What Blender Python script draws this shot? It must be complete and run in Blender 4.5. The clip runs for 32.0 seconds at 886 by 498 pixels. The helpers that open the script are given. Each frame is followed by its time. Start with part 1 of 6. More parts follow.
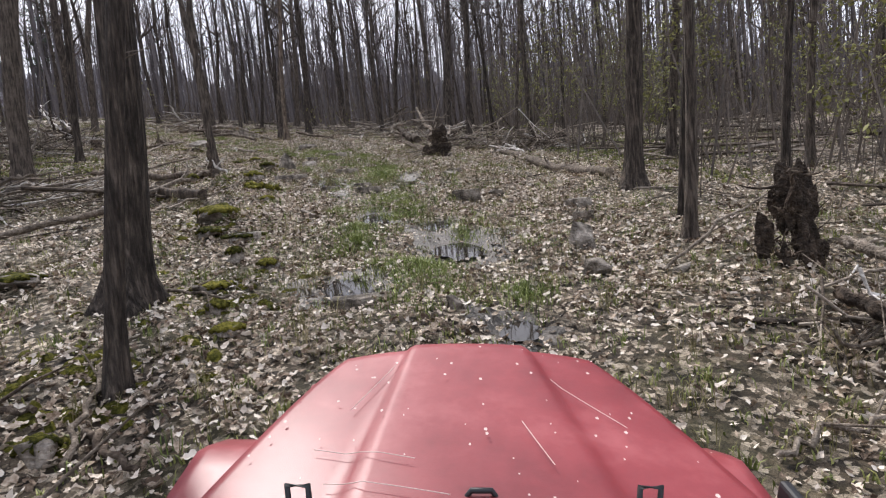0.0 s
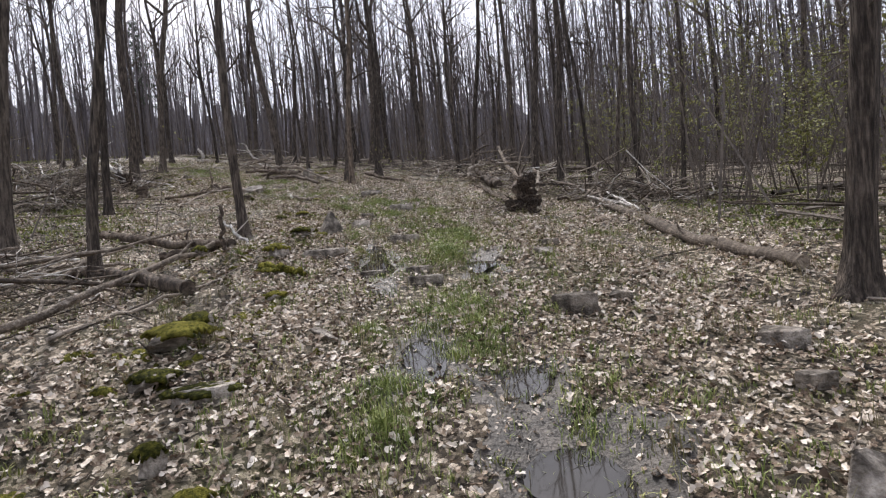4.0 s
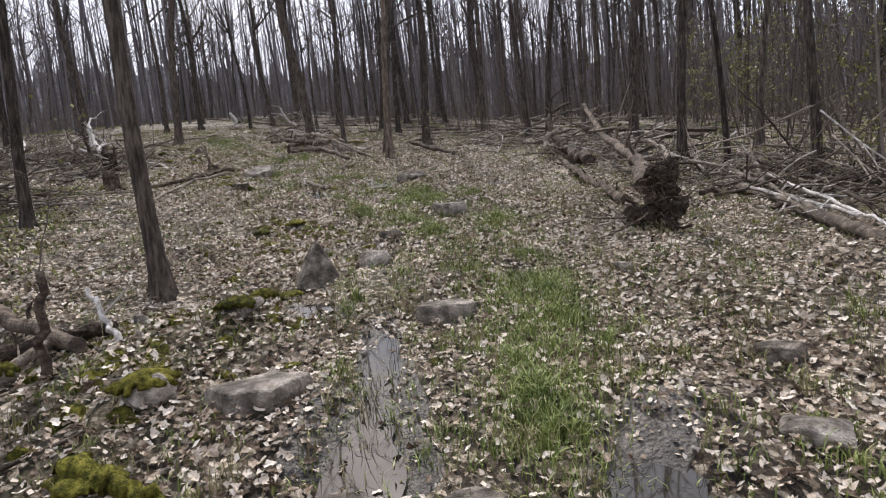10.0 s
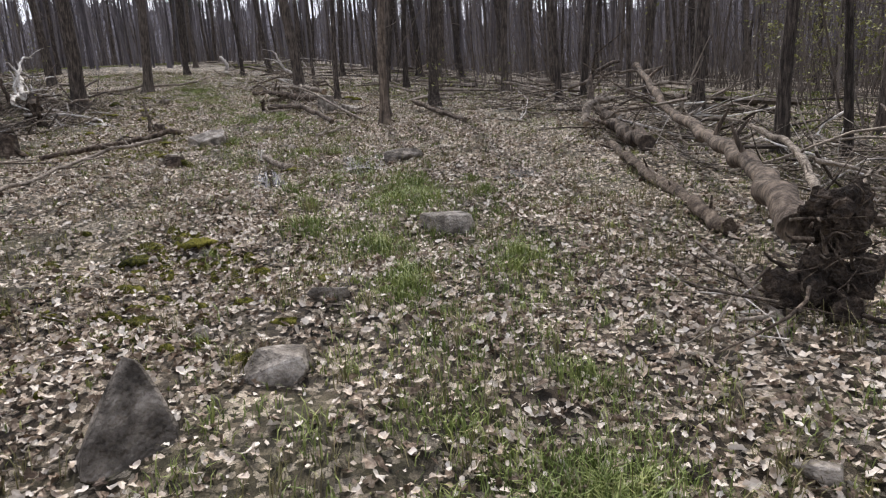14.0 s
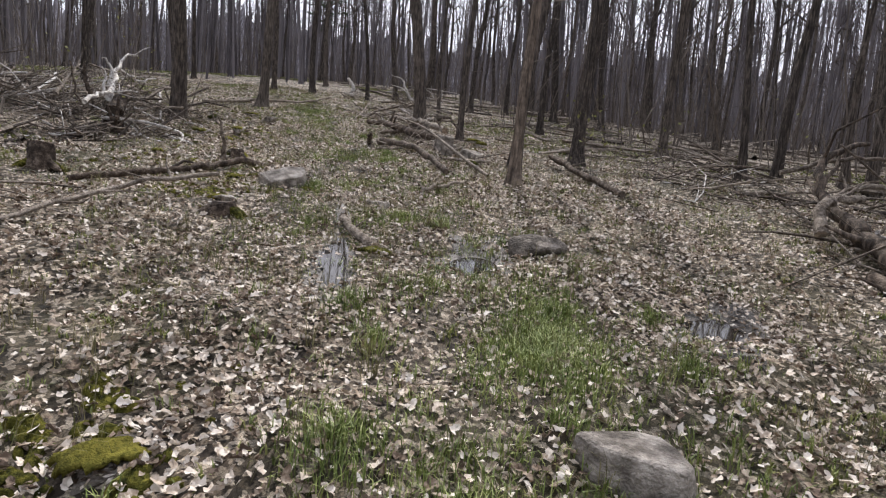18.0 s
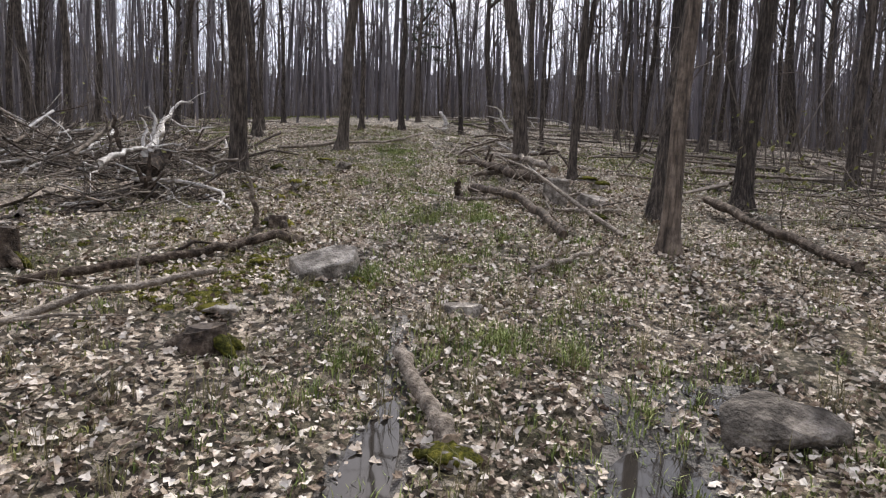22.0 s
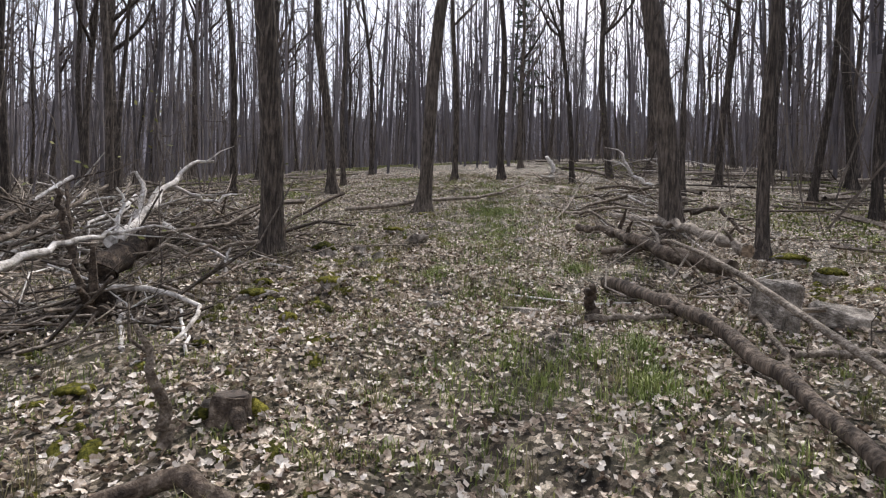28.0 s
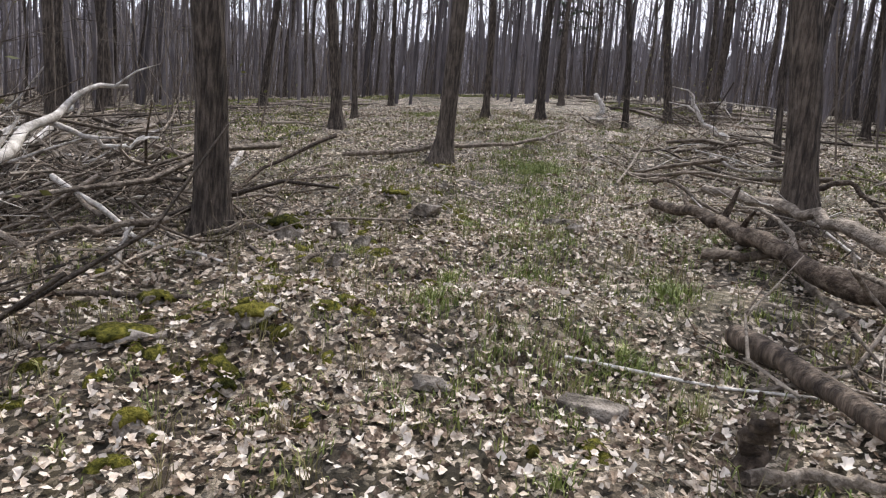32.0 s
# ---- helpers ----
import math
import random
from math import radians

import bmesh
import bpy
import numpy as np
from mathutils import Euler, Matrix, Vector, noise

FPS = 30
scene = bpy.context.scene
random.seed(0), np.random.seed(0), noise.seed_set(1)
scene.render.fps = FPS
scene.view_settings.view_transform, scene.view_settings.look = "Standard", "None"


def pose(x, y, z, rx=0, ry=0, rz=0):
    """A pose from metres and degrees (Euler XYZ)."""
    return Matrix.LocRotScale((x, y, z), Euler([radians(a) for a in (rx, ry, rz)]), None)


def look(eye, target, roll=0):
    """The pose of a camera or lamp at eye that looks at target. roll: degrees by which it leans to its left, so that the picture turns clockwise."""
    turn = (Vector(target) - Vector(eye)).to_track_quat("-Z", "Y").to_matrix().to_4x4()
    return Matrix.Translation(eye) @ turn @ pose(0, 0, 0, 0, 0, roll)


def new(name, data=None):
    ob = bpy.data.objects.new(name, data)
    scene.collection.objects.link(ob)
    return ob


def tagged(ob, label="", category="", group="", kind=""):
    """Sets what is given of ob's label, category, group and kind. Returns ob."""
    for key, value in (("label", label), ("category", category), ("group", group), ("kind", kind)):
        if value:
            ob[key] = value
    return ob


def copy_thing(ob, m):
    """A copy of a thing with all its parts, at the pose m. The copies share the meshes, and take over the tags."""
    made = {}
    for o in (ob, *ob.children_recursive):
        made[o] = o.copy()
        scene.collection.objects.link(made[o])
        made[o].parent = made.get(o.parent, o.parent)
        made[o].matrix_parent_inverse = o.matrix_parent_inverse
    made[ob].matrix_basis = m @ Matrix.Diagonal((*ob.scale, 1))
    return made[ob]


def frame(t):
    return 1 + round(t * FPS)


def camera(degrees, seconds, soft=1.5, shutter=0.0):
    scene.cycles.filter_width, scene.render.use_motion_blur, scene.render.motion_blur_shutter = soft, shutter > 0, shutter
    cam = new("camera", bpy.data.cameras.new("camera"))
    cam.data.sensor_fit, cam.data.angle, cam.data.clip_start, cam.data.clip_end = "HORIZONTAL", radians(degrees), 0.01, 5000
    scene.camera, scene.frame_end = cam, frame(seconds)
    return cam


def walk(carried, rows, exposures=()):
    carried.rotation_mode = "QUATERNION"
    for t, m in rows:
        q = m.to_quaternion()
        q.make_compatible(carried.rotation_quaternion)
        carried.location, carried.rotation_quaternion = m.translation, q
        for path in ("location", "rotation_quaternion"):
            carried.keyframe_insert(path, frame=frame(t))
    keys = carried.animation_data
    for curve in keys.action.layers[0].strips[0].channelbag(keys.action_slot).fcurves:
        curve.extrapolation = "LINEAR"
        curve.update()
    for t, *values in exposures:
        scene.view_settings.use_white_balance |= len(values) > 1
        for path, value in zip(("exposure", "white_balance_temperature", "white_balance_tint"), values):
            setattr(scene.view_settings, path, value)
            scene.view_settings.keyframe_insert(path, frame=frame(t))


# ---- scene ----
cam = camera(73.5, 32.0, soft=1.2)
ROWS = [
    (0.0, 0.026, -0.275, 1.682, -0.33, -4.49, 5.08),
    (0.5, 0.000, 0.248, 1.797, 1.04, -6.35, 3.69),
    (1.0, 0.099, 0.716, 1.913, 2.23, -5.96, 6.06),
    (1.5, 0.031, 1.099, 2.061, 2.47, -4.67, 3.34),
    (2.0, 0.067, 1.532, 2.163, 3.07, -2.61, 4.27),
    (2.5, -0.034, 2.013, 2.212, 4.57, -2.65, 1.15),
    (3.0, 0.007, 2.585, 2.310, 6.13, -2.55, 3.65),
    (3.5, 0.015, 2.922, 2.419, 7.04, -0.63, 4.91),
    (5.5, -0.371, 4.711, 2.786, 9.71, -2.72, 0.53),
    (6.0, -0.379, 5.139, 2.888, 11.64, -2.84, 2.22),
    (6.5, -0.403, 5.567, 3.016, 12.17, -4.84, 4.19),
    (7.0, -0.536, 6.022, 3.105, 11.61, -5.20, 2.44),
    (7.5, -0.598, 6.481, 3.169, 12.90, -4.67, 2.14),
    (8.0, -0.742, 6.878, 3.270, 13.12, -4.20, -0.28),
    (8.5, -0.761, 7.265, 3.340, 13.17, -4.62, 0.58),
    (9.0, -0.762, 7.684, 3.444, 13.34, -4.62, 2.53),
    (9.5, -0.815, 8.073, 3.512, 13.61, -4.80, 2.78),
    (10.0, -0.813, 8.550, 3.568, 13.15, -4.75, 5.05),
    (10.5, -0.971, 8.942, 3.664, 11.93, -4.75, 2.49),
    (11.0, -0.937, 9.367, 3.764, 11.69, -5.02, 4.69),
    (11.5, -0.949, 9.791, 3.807, 10.59, -5.23, 5.91),
    (12.0, -1.019, 10.325, 3.882, 10.02, -6.93, 4.97),
    (12.5, -1.228, 10.738, 3.967, 9.79, -7.85, -0.56),
    (13.0, -1.270, 11.254, 4.016, 9.92, -8.31, 0.17),
    (13.5, -1.406, 11.593, 4.101, 11.44, -8.33, -2.06),
    (14.0, -1.358, 12.113, 4.156, 14.72, -9.08, 2.69),
    (14.5, -1.343, 12.480, 4.223, 16.67, -7.12, 5.75),
    (16.5, -2.093, 14.141, 4.536, 20.21, -3.61, -1.71),
    (17.0, -2.270, 14.534, 4.616, 22.18, -3.58, -2.20),
    (17.5, -2.500, 14.951, 4.687, 23.62, -5.98, -3.95),
    (18.0, -2.748, 15.335, 4.741, 25.61, -5.86, -5.35),
    (18.5, -2.907, 15.679, 4.811, 28.48, -6.00, -4.56),
    (19.0, -2.983, 16.148, 4.885, 30.32, -6.31, 1.18),
    (19.5, -3.186, 16.514, 4.960, 31.79, -6.45, 2.05),
    (20.0, -3.516, 16.933, 5.055, 32.05, -7.22, 0.28),
    (20.5, -3.747, 17.237, 5.108, 33.59, -5.95, -1.76),
    (21.0, -4.008, 17.496, 5.153, 33.78, -3.89, -4.11),
    (21.5, -4.241, 17.889, 5.202, 34.80, -4.94, -4.06),
    (22.0, -4.404, 18.191, 5.281, 35.17, -3.77, -3.13),
    (22.5, -4.582, 18.545, 5.352, 35.36, -3.95, -1.22),
    (23.0, -4.838, 18.895, 5.408, 36.56, -4.04, -1.33),
    (23.5, -5.015, 19.289, 5.471, 38.64, -4.94, 0.94),
    (24.0, -5.354, 19.635, 5.539, 38.29, -7.15, -0.79),
    (24.5, -5.616, 19.931, 5.577, 38.13, -7.01, -1.95),
    (25.0, -5.927, 20.185, 5.686, 38.60, -7.89, -5.07),
    (25.5, -6.098, 20.343, 5.748, 39.05, -6.15, -6.27),
    (27.5, -6.897, 21.398, 6.037, 45.19, -2.76, -3.50),
    (28.0, -7.042, 21.587, 6.104, 45.13, -0.23, -2.53),
    (28.5, -7.264, 21.743, 6.164, 44.98, 0.28, -4.50),
    (29.0, -7.570, 22.089, 6.241, 43.75, -2.32, -4.77),
    (29.5, -8.043, 22.344, 6.268, 42.31, -4.70, -11.96),
    (30.0, -8.278, 22.666, 6.348, 42.44, -4.04, -10.93),
    (30.5, -8.567, 22.977, 6.438, 42.73, -4.95, -11.02),
    (31.0, -8.683, 23.203, 6.528, 44.62, -4.35, -8.60),
    (31.5, -8.830, 23.565, 6.633, 46.01, -7.04, -2.84),
    (32.0, -9.211, 23.826, 6.668, 47.75, -6.98, -5.45),
]
walk(cam, [(t, pose(x, y, z, 90 + pitch, roll, yaw)) for t, x, y, z, yaw, pitch, roll in ROWS], [(0.0, 0.35, 6300, 13), (28.0, 0.35, 6300, 13), (31.0, 0.24, 6300, 13), (32.0, 0.48, 6300, 13)])

# ---- daylight: high thin cloud, sun ahead of the trail ----
SUN_AZ, SUN_EL = radians(24), radians(50)   # azimuth west of north
world = bpy.data.worlds.new("sky")
scene.world = world
world.use_nodes = True
wn = world.node_tree.nodes
sky = wn.new("ShaderNodeTexSky")
sky.sky_type, sky.sun_disc = "NISHITA", False
sky.sun_elevation, sky.sun_rotation = SUN_EL, -SUN_AZ
sky.air_density, sky.dust_density, sky.ozone_density = 1.0, 6.0, 1.0
# high cloud veils the blue
cloud = wn.new("ShaderNodeTexNoise")
cloud.inputs["Scale"].default_value = 2.2
cloud.inputs["Detail"].default_value = 5
veil = wn.new("ShaderNodeMapRange")
veil.inputs["From Min"].default_value, veil.inputs["From Max"].default_value = 0.3, 0.62
veil.inputs["To Min"].default_value, veil.inputs["To Max"].default_value = 0.45, 0.95
skymix = wn.new("ShaderNodeMix")
skymix.data_type = "RGBA"
skymix.inputs["B"].default_value = (7.8, 8.1, 9.0, 1)
wl = world.node_tree.links
wl.new(wn.new("ShaderNodeTexCoord").outputs["Generated"], cloud.inputs["Vector"])
wl.new(cloud.outputs["Fac"], veil.inputs["Value"])
wl.new(veil.outputs["Result"], skymix.inputs["Factor"])
wl.new(sky.outputs["Color"], skymix.inputs["A"])
wl.new(skymix.outputs["Result"], wn["Background"].inputs["Color"])
wn["Background"].inputs["Strength"].default_value = 0.130
sun = new("sun", bpy.data.lights.new("sun", "SUN"))
sun.data.energy, sun.data.angle, sun.data.color = 3.25, radians(1.2), (1.0, 0.95, 0.87)
sun.matrix_world = look((-math.sin(SUN_AZ) * 60, math.cos(SUN_AZ) * 60, 75), (0, 0, 75 - 60 * math.tan(SUN_EL)))


# ---- materials ----
def material(name, stops, scale=(6, 6, 6), detail=6, rough=0.85, bump=0.3, bump_scale=40, island=0.0, random_ob=0.0, spec=0.3, distance=0.02, blotch=0.0):
    """Noise-mottled matter: colour stops over two noises, relief, and a shade that differs from piece to piece."""
    m = bpy.data.materials.new(name)
    m.use_nodes = True
    n, l = m.node_tree.nodes, m.node_tree.links
    b = n["Principled BSDF"]
    b.inputs["Roughness"].default_value = rough
    b.inputs["Specular IOR Level"].default_value = spec
    tc, mp, big = n.new("ShaderNodeTexCoord"), n.new("ShaderNodeMapping"), n.new("ShaderNodeTexNoise")
    mp.inputs["Scale"].default_value = scale
    big.inputs["Scale"].default_value, big.inputs["Detail"].default_value, big.inputs["Roughness"].default_value = 1.0, detail, 0.65
    l.new(tc.outputs["Object"], mp.inputs["Vector"])
    l.new(mp.outputs["Vector"], big.inputs["Vector"])
    fac = big.outputs["Fac"]
    for amount, kind, out in ((island, "ShaderNodeNewGeometry", "Random Per Island"), (random_ob, "ShaderNodeObjectInfo", "Random")):
        if amount:
            src, add = n.new(kind), n.new("ShaderNodeMath")
            add.operation = "MULTIPLY_ADD"
            l.new(src.outputs[out], add.inputs[0])
            add.inputs[1].default_value = amount
            sub = n.new("ShaderNodeMath")
            sub.operation = "SUBTRACT"
            l.new(fac, sub.inputs[0])
            sub.inputs[1].default_value = amount / 2
            l.new(sub.outputs[0], add.inputs[2])
            fac = add.outputs[0]
    ramp = n.new("ShaderNodeValToRGB")
    el = ramp.color_ramp.elements
    while len(el) < len(stops):
        el.new(0.5)
    for e, (p, c) in zip(el, stops):
        e.position, e.color = p if island else 0.5 + (p - 0.5) * 0.62, (*c, 1)
    l.new(fac, ramp.inputs["Fac"])
    colour = ramp.outputs["Color"]
    if blotch:   # broad stains and worn places
        wide, reach, stain = n.new("ShaderNodeTexNoise"), n.new("ShaderNodeMapRange"), n.new("ShaderNodeMix")
        wide.inputs["Scale"].default_value, wide.inputs["Detail"].default_value, wide.inputs["Roughness"].default_value = 4.5, 7, 0.7
        l.new(tc.outputs["Object"], wide.inputs["Vector"])
        l.new(wide.outputs["Fac"], reach.inputs["Value"])
        reach.inputs["From Min"].default_value, reach.inputs["From Max"].default_value = 0.36, 0.64
        reach.inputs["To Min"].default_value, reach.inputs["To Max"].default_value = 1 - blotch, 1 + blotch * 0.7
        stain.data_type, stain.blend_type = "RGBA", "MULTIPLY"
        stain.inputs["Factor"].default_value = 1.0
        l.new(colour, stain.inputs["A"])
        l.new(reach.outputs["Result"], stain.inputs["B"])
        colour = stain.outputs["Result"]
    l.new(colour, b.inputs["Base Color"])
    if bump:
        fine, bp = n.new("ShaderNodeTexNoise"), n.new("ShaderNodeBump")
        fine.inputs["Scale"].default_value, fine.inputs["Detail"].default_value = bump_scale, 5
        mp2 = n.new("ShaderNodeMapping")
        s0 = max(scale)
        mp2.inputs["Scale"].default_value = [s / s0 for s in scale]
        l.new(tc.outputs["Object"], mp2.inputs["Vector"])
        l.new(mp2.outputs["Vector"], fine.inputs["Vector"])
        bp.inputs["Strength"].default_value, bp.inputs["Distance"].default_value = bump, distance
        l.new(fine.outputs["Fac"], bp.inputs["Height"])
        l.new(bp.outputs["Normal"], b.inputs["Normal"])
    return m


BARK = material("bark", [(0.3, (0.024, 0.019, 0.015)), (0.5, (0.066, 0.052, 0.042)), (0.72, (0.150, 0.122, 0.098))], (26, 26, 3.2), 7, 0.92, 1.0, 45, random_ob=0.14, distance=0.07, blotch=0.3)
BARK_PALE = material("pale_bark", [(0.3, (0.040, 0.030, 0.023)), (0.5, (0.105, 0.080, 0.060)), (0.7, (0.20, 0.155, 0.118))], (16, 16, 2.2), 7, 0.9, 1.0, 50, random_ob=0.12, distance=0.03, blotch=0.45)
# bark of the distant trees, paled to grey: the air's haze is in the colour
BARK_HAZED = material("hazed_far_bark", [(0.25, (0.062, 0.054, 0.056)), (0.7, (0.185, 0.165, 0.168))], (3, 3, 0.6), 4, 0.95, 0, island=0.5)
TWIG = material("twig_bark", [(0.25, (0.06, 0.05, 0.042)), (0.7, (0.17, 0.14, 0.115))], (4, 4, 4), 3, 0.9, 0, island=0.3)
DEAD = material("weathered_wood", [(0.25, (0.055, 0.043, 0.033)), (0.5, (0.145, 0.115, 0.088)), (0.75, (0.37, 0.315, 0.255))], (14, 14, 14), 6, 0.88, 1.0, 45, island=0.6, random_ob=0.2, distance=0.04, blotch=0.45)
BLEACH = material("bleached_wood", [(0.25, (0.20, 0.175, 0.15)), (0.5, (0.52, 0.48, 0.43)), (0.75, (0.72, 0.69, 0.65))], (12, 12, 12), 6, 0.8, 0.8, 60, random_ob=0.15, blotch=0.4)
ROTTEN = material("rotten_bark", [(0.25, (0.024, 0.017, 0.012)), (0.5, (0.080, 0.058, 0.042)), (0.75, (0.20, 0.16, 0.122))], (12, 12, 12), 7, 0.95, 1.0, 45, random_ob=0.15, distance=0.03, blotch=0.45)
CUT = material("sawn_wood", [(0.3, (0.10, 0.075, 0.05)), (0.6, (0.30, 0.22, 0.15)), (0.8, (0.42, 0.33, 0.24))], (18, 18, 18), 5, 0.85, 0.4, 80)
CUT_OLD = material("old_sawn_wood", [(0.3, (0.03, 0.024, 0.02)), (0.6, (0.09, 0.07, 0.055)), (0.8, (0.16, 0.13, 0.10))], (18, 18, 18), 5, 0.9, 0.5, 80)
STONE = material("sandstone", [(0.2, (0.062, 0.051, 0.040)), (0.45, (0.175, 0.150, 0.123)), (0.62, (0.275, 0.242, 0.205)), (0.8, (0.43, 0.385, 0.33))], (7, 7, 7), 9, 0.88, 1.0, 40, random_ob=0.2, distance=0.04, blotch=0.5)
MOSS = material("moss", [(0.25, (0.026, 0.030, 0.007)), (0.5, (0.105, 0.102, 0.019)), (0.75, (0.24, 0.215, 0.042))], (26, 26, 26), 7, 1.0, 1.0, 110, random_ob=0.25, spec=0.1, distance=0.03, blotch=0.5)
SOIL = material("dark_soil", [(0.25, (0.016, 0.012, 0.009)), (0.5, (0.052, 0.038, 0.028)), (0.8, (0.125, 0.094, 0.070))], (14, 14, 14), 8, 0.95, 1.0, 40, distance=0.06, blotch=0.5)
LEAF = material("dry_oak_leaf", [(0.10, (0.080, 0.053, 0.035)), (0.28, (0.235, 0.172, 0.120)), (0.46, (0.41, 0.33, 0.248)), (0.64, (0.58, 0.495, 0.405)), (0.97, (0.71, 0.645, 0.56))], (30, 30, 30), 3, 0.7, 0.2, 140, island=0.95, spec=0.3)
GRASS = material("grass_blade", [(0.2, (0.070, 0.098, 0.020)), (0.5, (0.165, 0.21, 0.052)), (0.8, (0.32, 0.34, 0.115))], (3, 3, 3), 3, 0.6, 0, island=0.5)
SEDGE = material("dry_sedge", [(0.2, (0.09, 0.075, 0.035)), (0.5, (0.16, 0.15, 0.06)), (0.8, (0.30, 0.25, 0.13))], (3, 3, 3), 3, 0.7, 0, island=0.5)
HERB = material("spring_herb", [(0.2, (0.065, 0.085, 0.020)), (0.5, (0.165, 0.185, 0.050)), (0.8, (0.31, 0.30, 0.10))], (3, 3, 3), 3, 0.6, 0, island=0.5)
BUD = material("young_leaf", [(0.2, (0.10, 0.105, 0.028)), (0.5, (0.19, 0.19, 0.055)), (0.8, (0.30, 0.29, 0.10))], (3, 3, 3), 3, 0.6, 0, island=0.5)


def litter_material():
    """Forest floor under the loose leaves: flat-pressed leaves cell by cell over dark humus, with thin green growth."""
    m = bpy.data.materials.new("leaf_litter_floor")
    m.use_nodes = True
    n, l = m.node_tree.nodes, m.node_tree.links
    b = n["Principled BSDF"]
    b.inputs["Roughness"].default_value, b.inputs["Specular IOR Level"].default_value = 0.8, 0.3
    tc = n.new("ShaderNodeTexCoord")
    warp = n.new("ShaderNodeTexNoise")
    warp.inputs["Scale"].default_value, warp.inputs["Detail"].default_value = 26, 5
    off = n.new("ShaderNodeVectorMath")
    off.operation = "MULTIPLY_ADD"
    off.inputs[1].default_value = (0.07, 0.07, 0.0)
    l.new(tc.outputs["Object"], warp.inputs["Vector"])
    l.new(warp.outputs["Color"], off.inputs[0])
    l.new(tc.outputs["Object"], off.inputs[2])
    cells, edge = n.new("ShaderNodeTexVoronoi"), n.new("ShaderNodeTexVoronoi")
    edge.feature = "DISTANCE_TO_EDGE"
    for v in (cells, edge):
        v.voronoi_dimensions = "2D"
        v.inputs["Scale"].default_value = 24
        l.new(off.outputs[0], v.inputs["Vector"])
    sep = n.new("ShaderNodeSeparateColor")
    l.new(cells.outputs["Color"], sep.inputs["Color"])
    ramp = n.new("ShaderNodeValToRGB")
    el = ramp.color_ramp.elements
    stops = [(0.0, (0.016, 0.011, 0.007)), (0.28, (0.046, 0.033, 0.021)), (0.5, (0.100, 0.077, 0.052)), (0.70, (0.22, 0.178, 0.13)), (0.92, (0.46, 0.39, 0.305))]
    while len(el) < len(stops):
        el.new(0.5)
    for e, (p, c) in zip(el, stops):
        e.position, e.color = p, (*c, 1)
    l.new(sep.outputs["Red"], ramp.inputs["Fac"])
    # humus between the leaves
    gap = n.new("ShaderNodeMapRange")
    gap.inputs["From Min"].default_value, gap.inputs["From Max"].default_value = 0.0, 0.06
    l.new(edge.outputs["Distance"], gap.inputs["Value"])
    humus = n.new("ShaderNodeMix")
    humus.data_type = "RGBA"
    humus.inputs["A"].default_value = (0.018, 0.012, 0.008, 1)
    l.new(gap.outputs["Result"], humus.inputs["Factor"])
    l.new(ramp.outputs["Color"], humus.inputs["B"])
    # bare dark patches and green patches with shapes of their own
    out = humus.outputs["Result"]
    for scale, lo, hi, amount, colour in ((0.9, 0.52, 0.72, 0.8, (0.034, 0.025, 0.016)), (0.45, 0.46, 0.66, 0.5, (0.062, 0.062, 0.022))):
        patch, rng, mix = n.new("ShaderNodeTexNoise"), n.new("ShaderNodeMapRange"), n.new("ShaderNodeMix")
        patch.inputs["Scale"].default_value, patch.inputs["Detail"].default_value, patch.inputs["Roughness"].default_value = scale, 8, 0.7
        l.new(tc.outputs["Object"], patch.inputs["Vector"])
        l.new(patch.outputs["Fac"], rng.inputs["Value"])
        rng.inputs["From Min"].default_value, rng.inputs["From Max"].default_value, rng.inputs["To Max"].default_value = lo, hi, amount
        mix.data_type = "RGBA"
        l.new(rng.outputs["Result"], mix.inputs["Factor"])
        l.new(out, mix.inputs["A"])
        mix.inputs["B"].default_value = (*colour, 1)
        out = mix.outputs["Result"]
    # crumbs: fine light and dark specks
    crumb, crng, cmul = n.new("ShaderNodeTexNoise"), n.new("ShaderNodeMapRange"), n.new("ShaderNodeMix")
    crumb.inputs["Scale"].default_value, crumb.inputs["Detail"].default_value, crumb.inputs["Roughness"].default_value = 85, 6, 0.85
    l.new(tc.outputs["Object"], crumb.inputs["Vector"])
    l.new(crumb.outputs["Fac"], crng.inputs["Value"])
    crng.inputs["From Min"].default_value, crng.inputs["From Max"].default_value = 0.32, 0.68
    crng.inputs["To Min"].default_value, crng.inputs["To Max"].default_value = 0.2, 1.95
    cmul.data_type, cmul.blend_type = "RGBA", "MULTIPLY"
    cmul.inputs["Factor"].default_value = 1.0
    clump, krng, kmul = n.new("ShaderNodeTexNoise"), n.new("ShaderNodeMapRange"), n.new("ShaderNodeMix")
    clump.inputs["Scale"].default_value, clump.inputs["Detail"].default_value, clump.inputs["Roughness"].default_value = 2.6, 9, 0.75
    l.new(tc.outputs["Object"], clump.inputs["Vector"])
    l.new(clump.outputs["Fac"], krng.inputs["Value"])
    krng.inputs["From Min"].default_value, krng.inputs["From Max"].default_value = 0.36, 0.64
    krng.inputs["To Min"].default_value, krng.inputs["To Max"].default_value = 0.4, 1.7
    kmul.data_type, kmul.blend_type = "RGBA", "MULTIPLY"
    kmul.inputs["Factor"].default_value = 1.0
    l.new(out, kmul.inputs["A"])
    l.new(krng.outputs["Result"], kmul.inputs["B"])
    out = kmul.outputs["Result"]
    l.new(out, cmul.inputs["A"])
    l.new(crng.outputs["Result"], cmul.inputs["B"])
    l.new(cmul.outputs["Result"], b.inputs["Base Color"])
    bp = n.new("ShaderNodeBump")
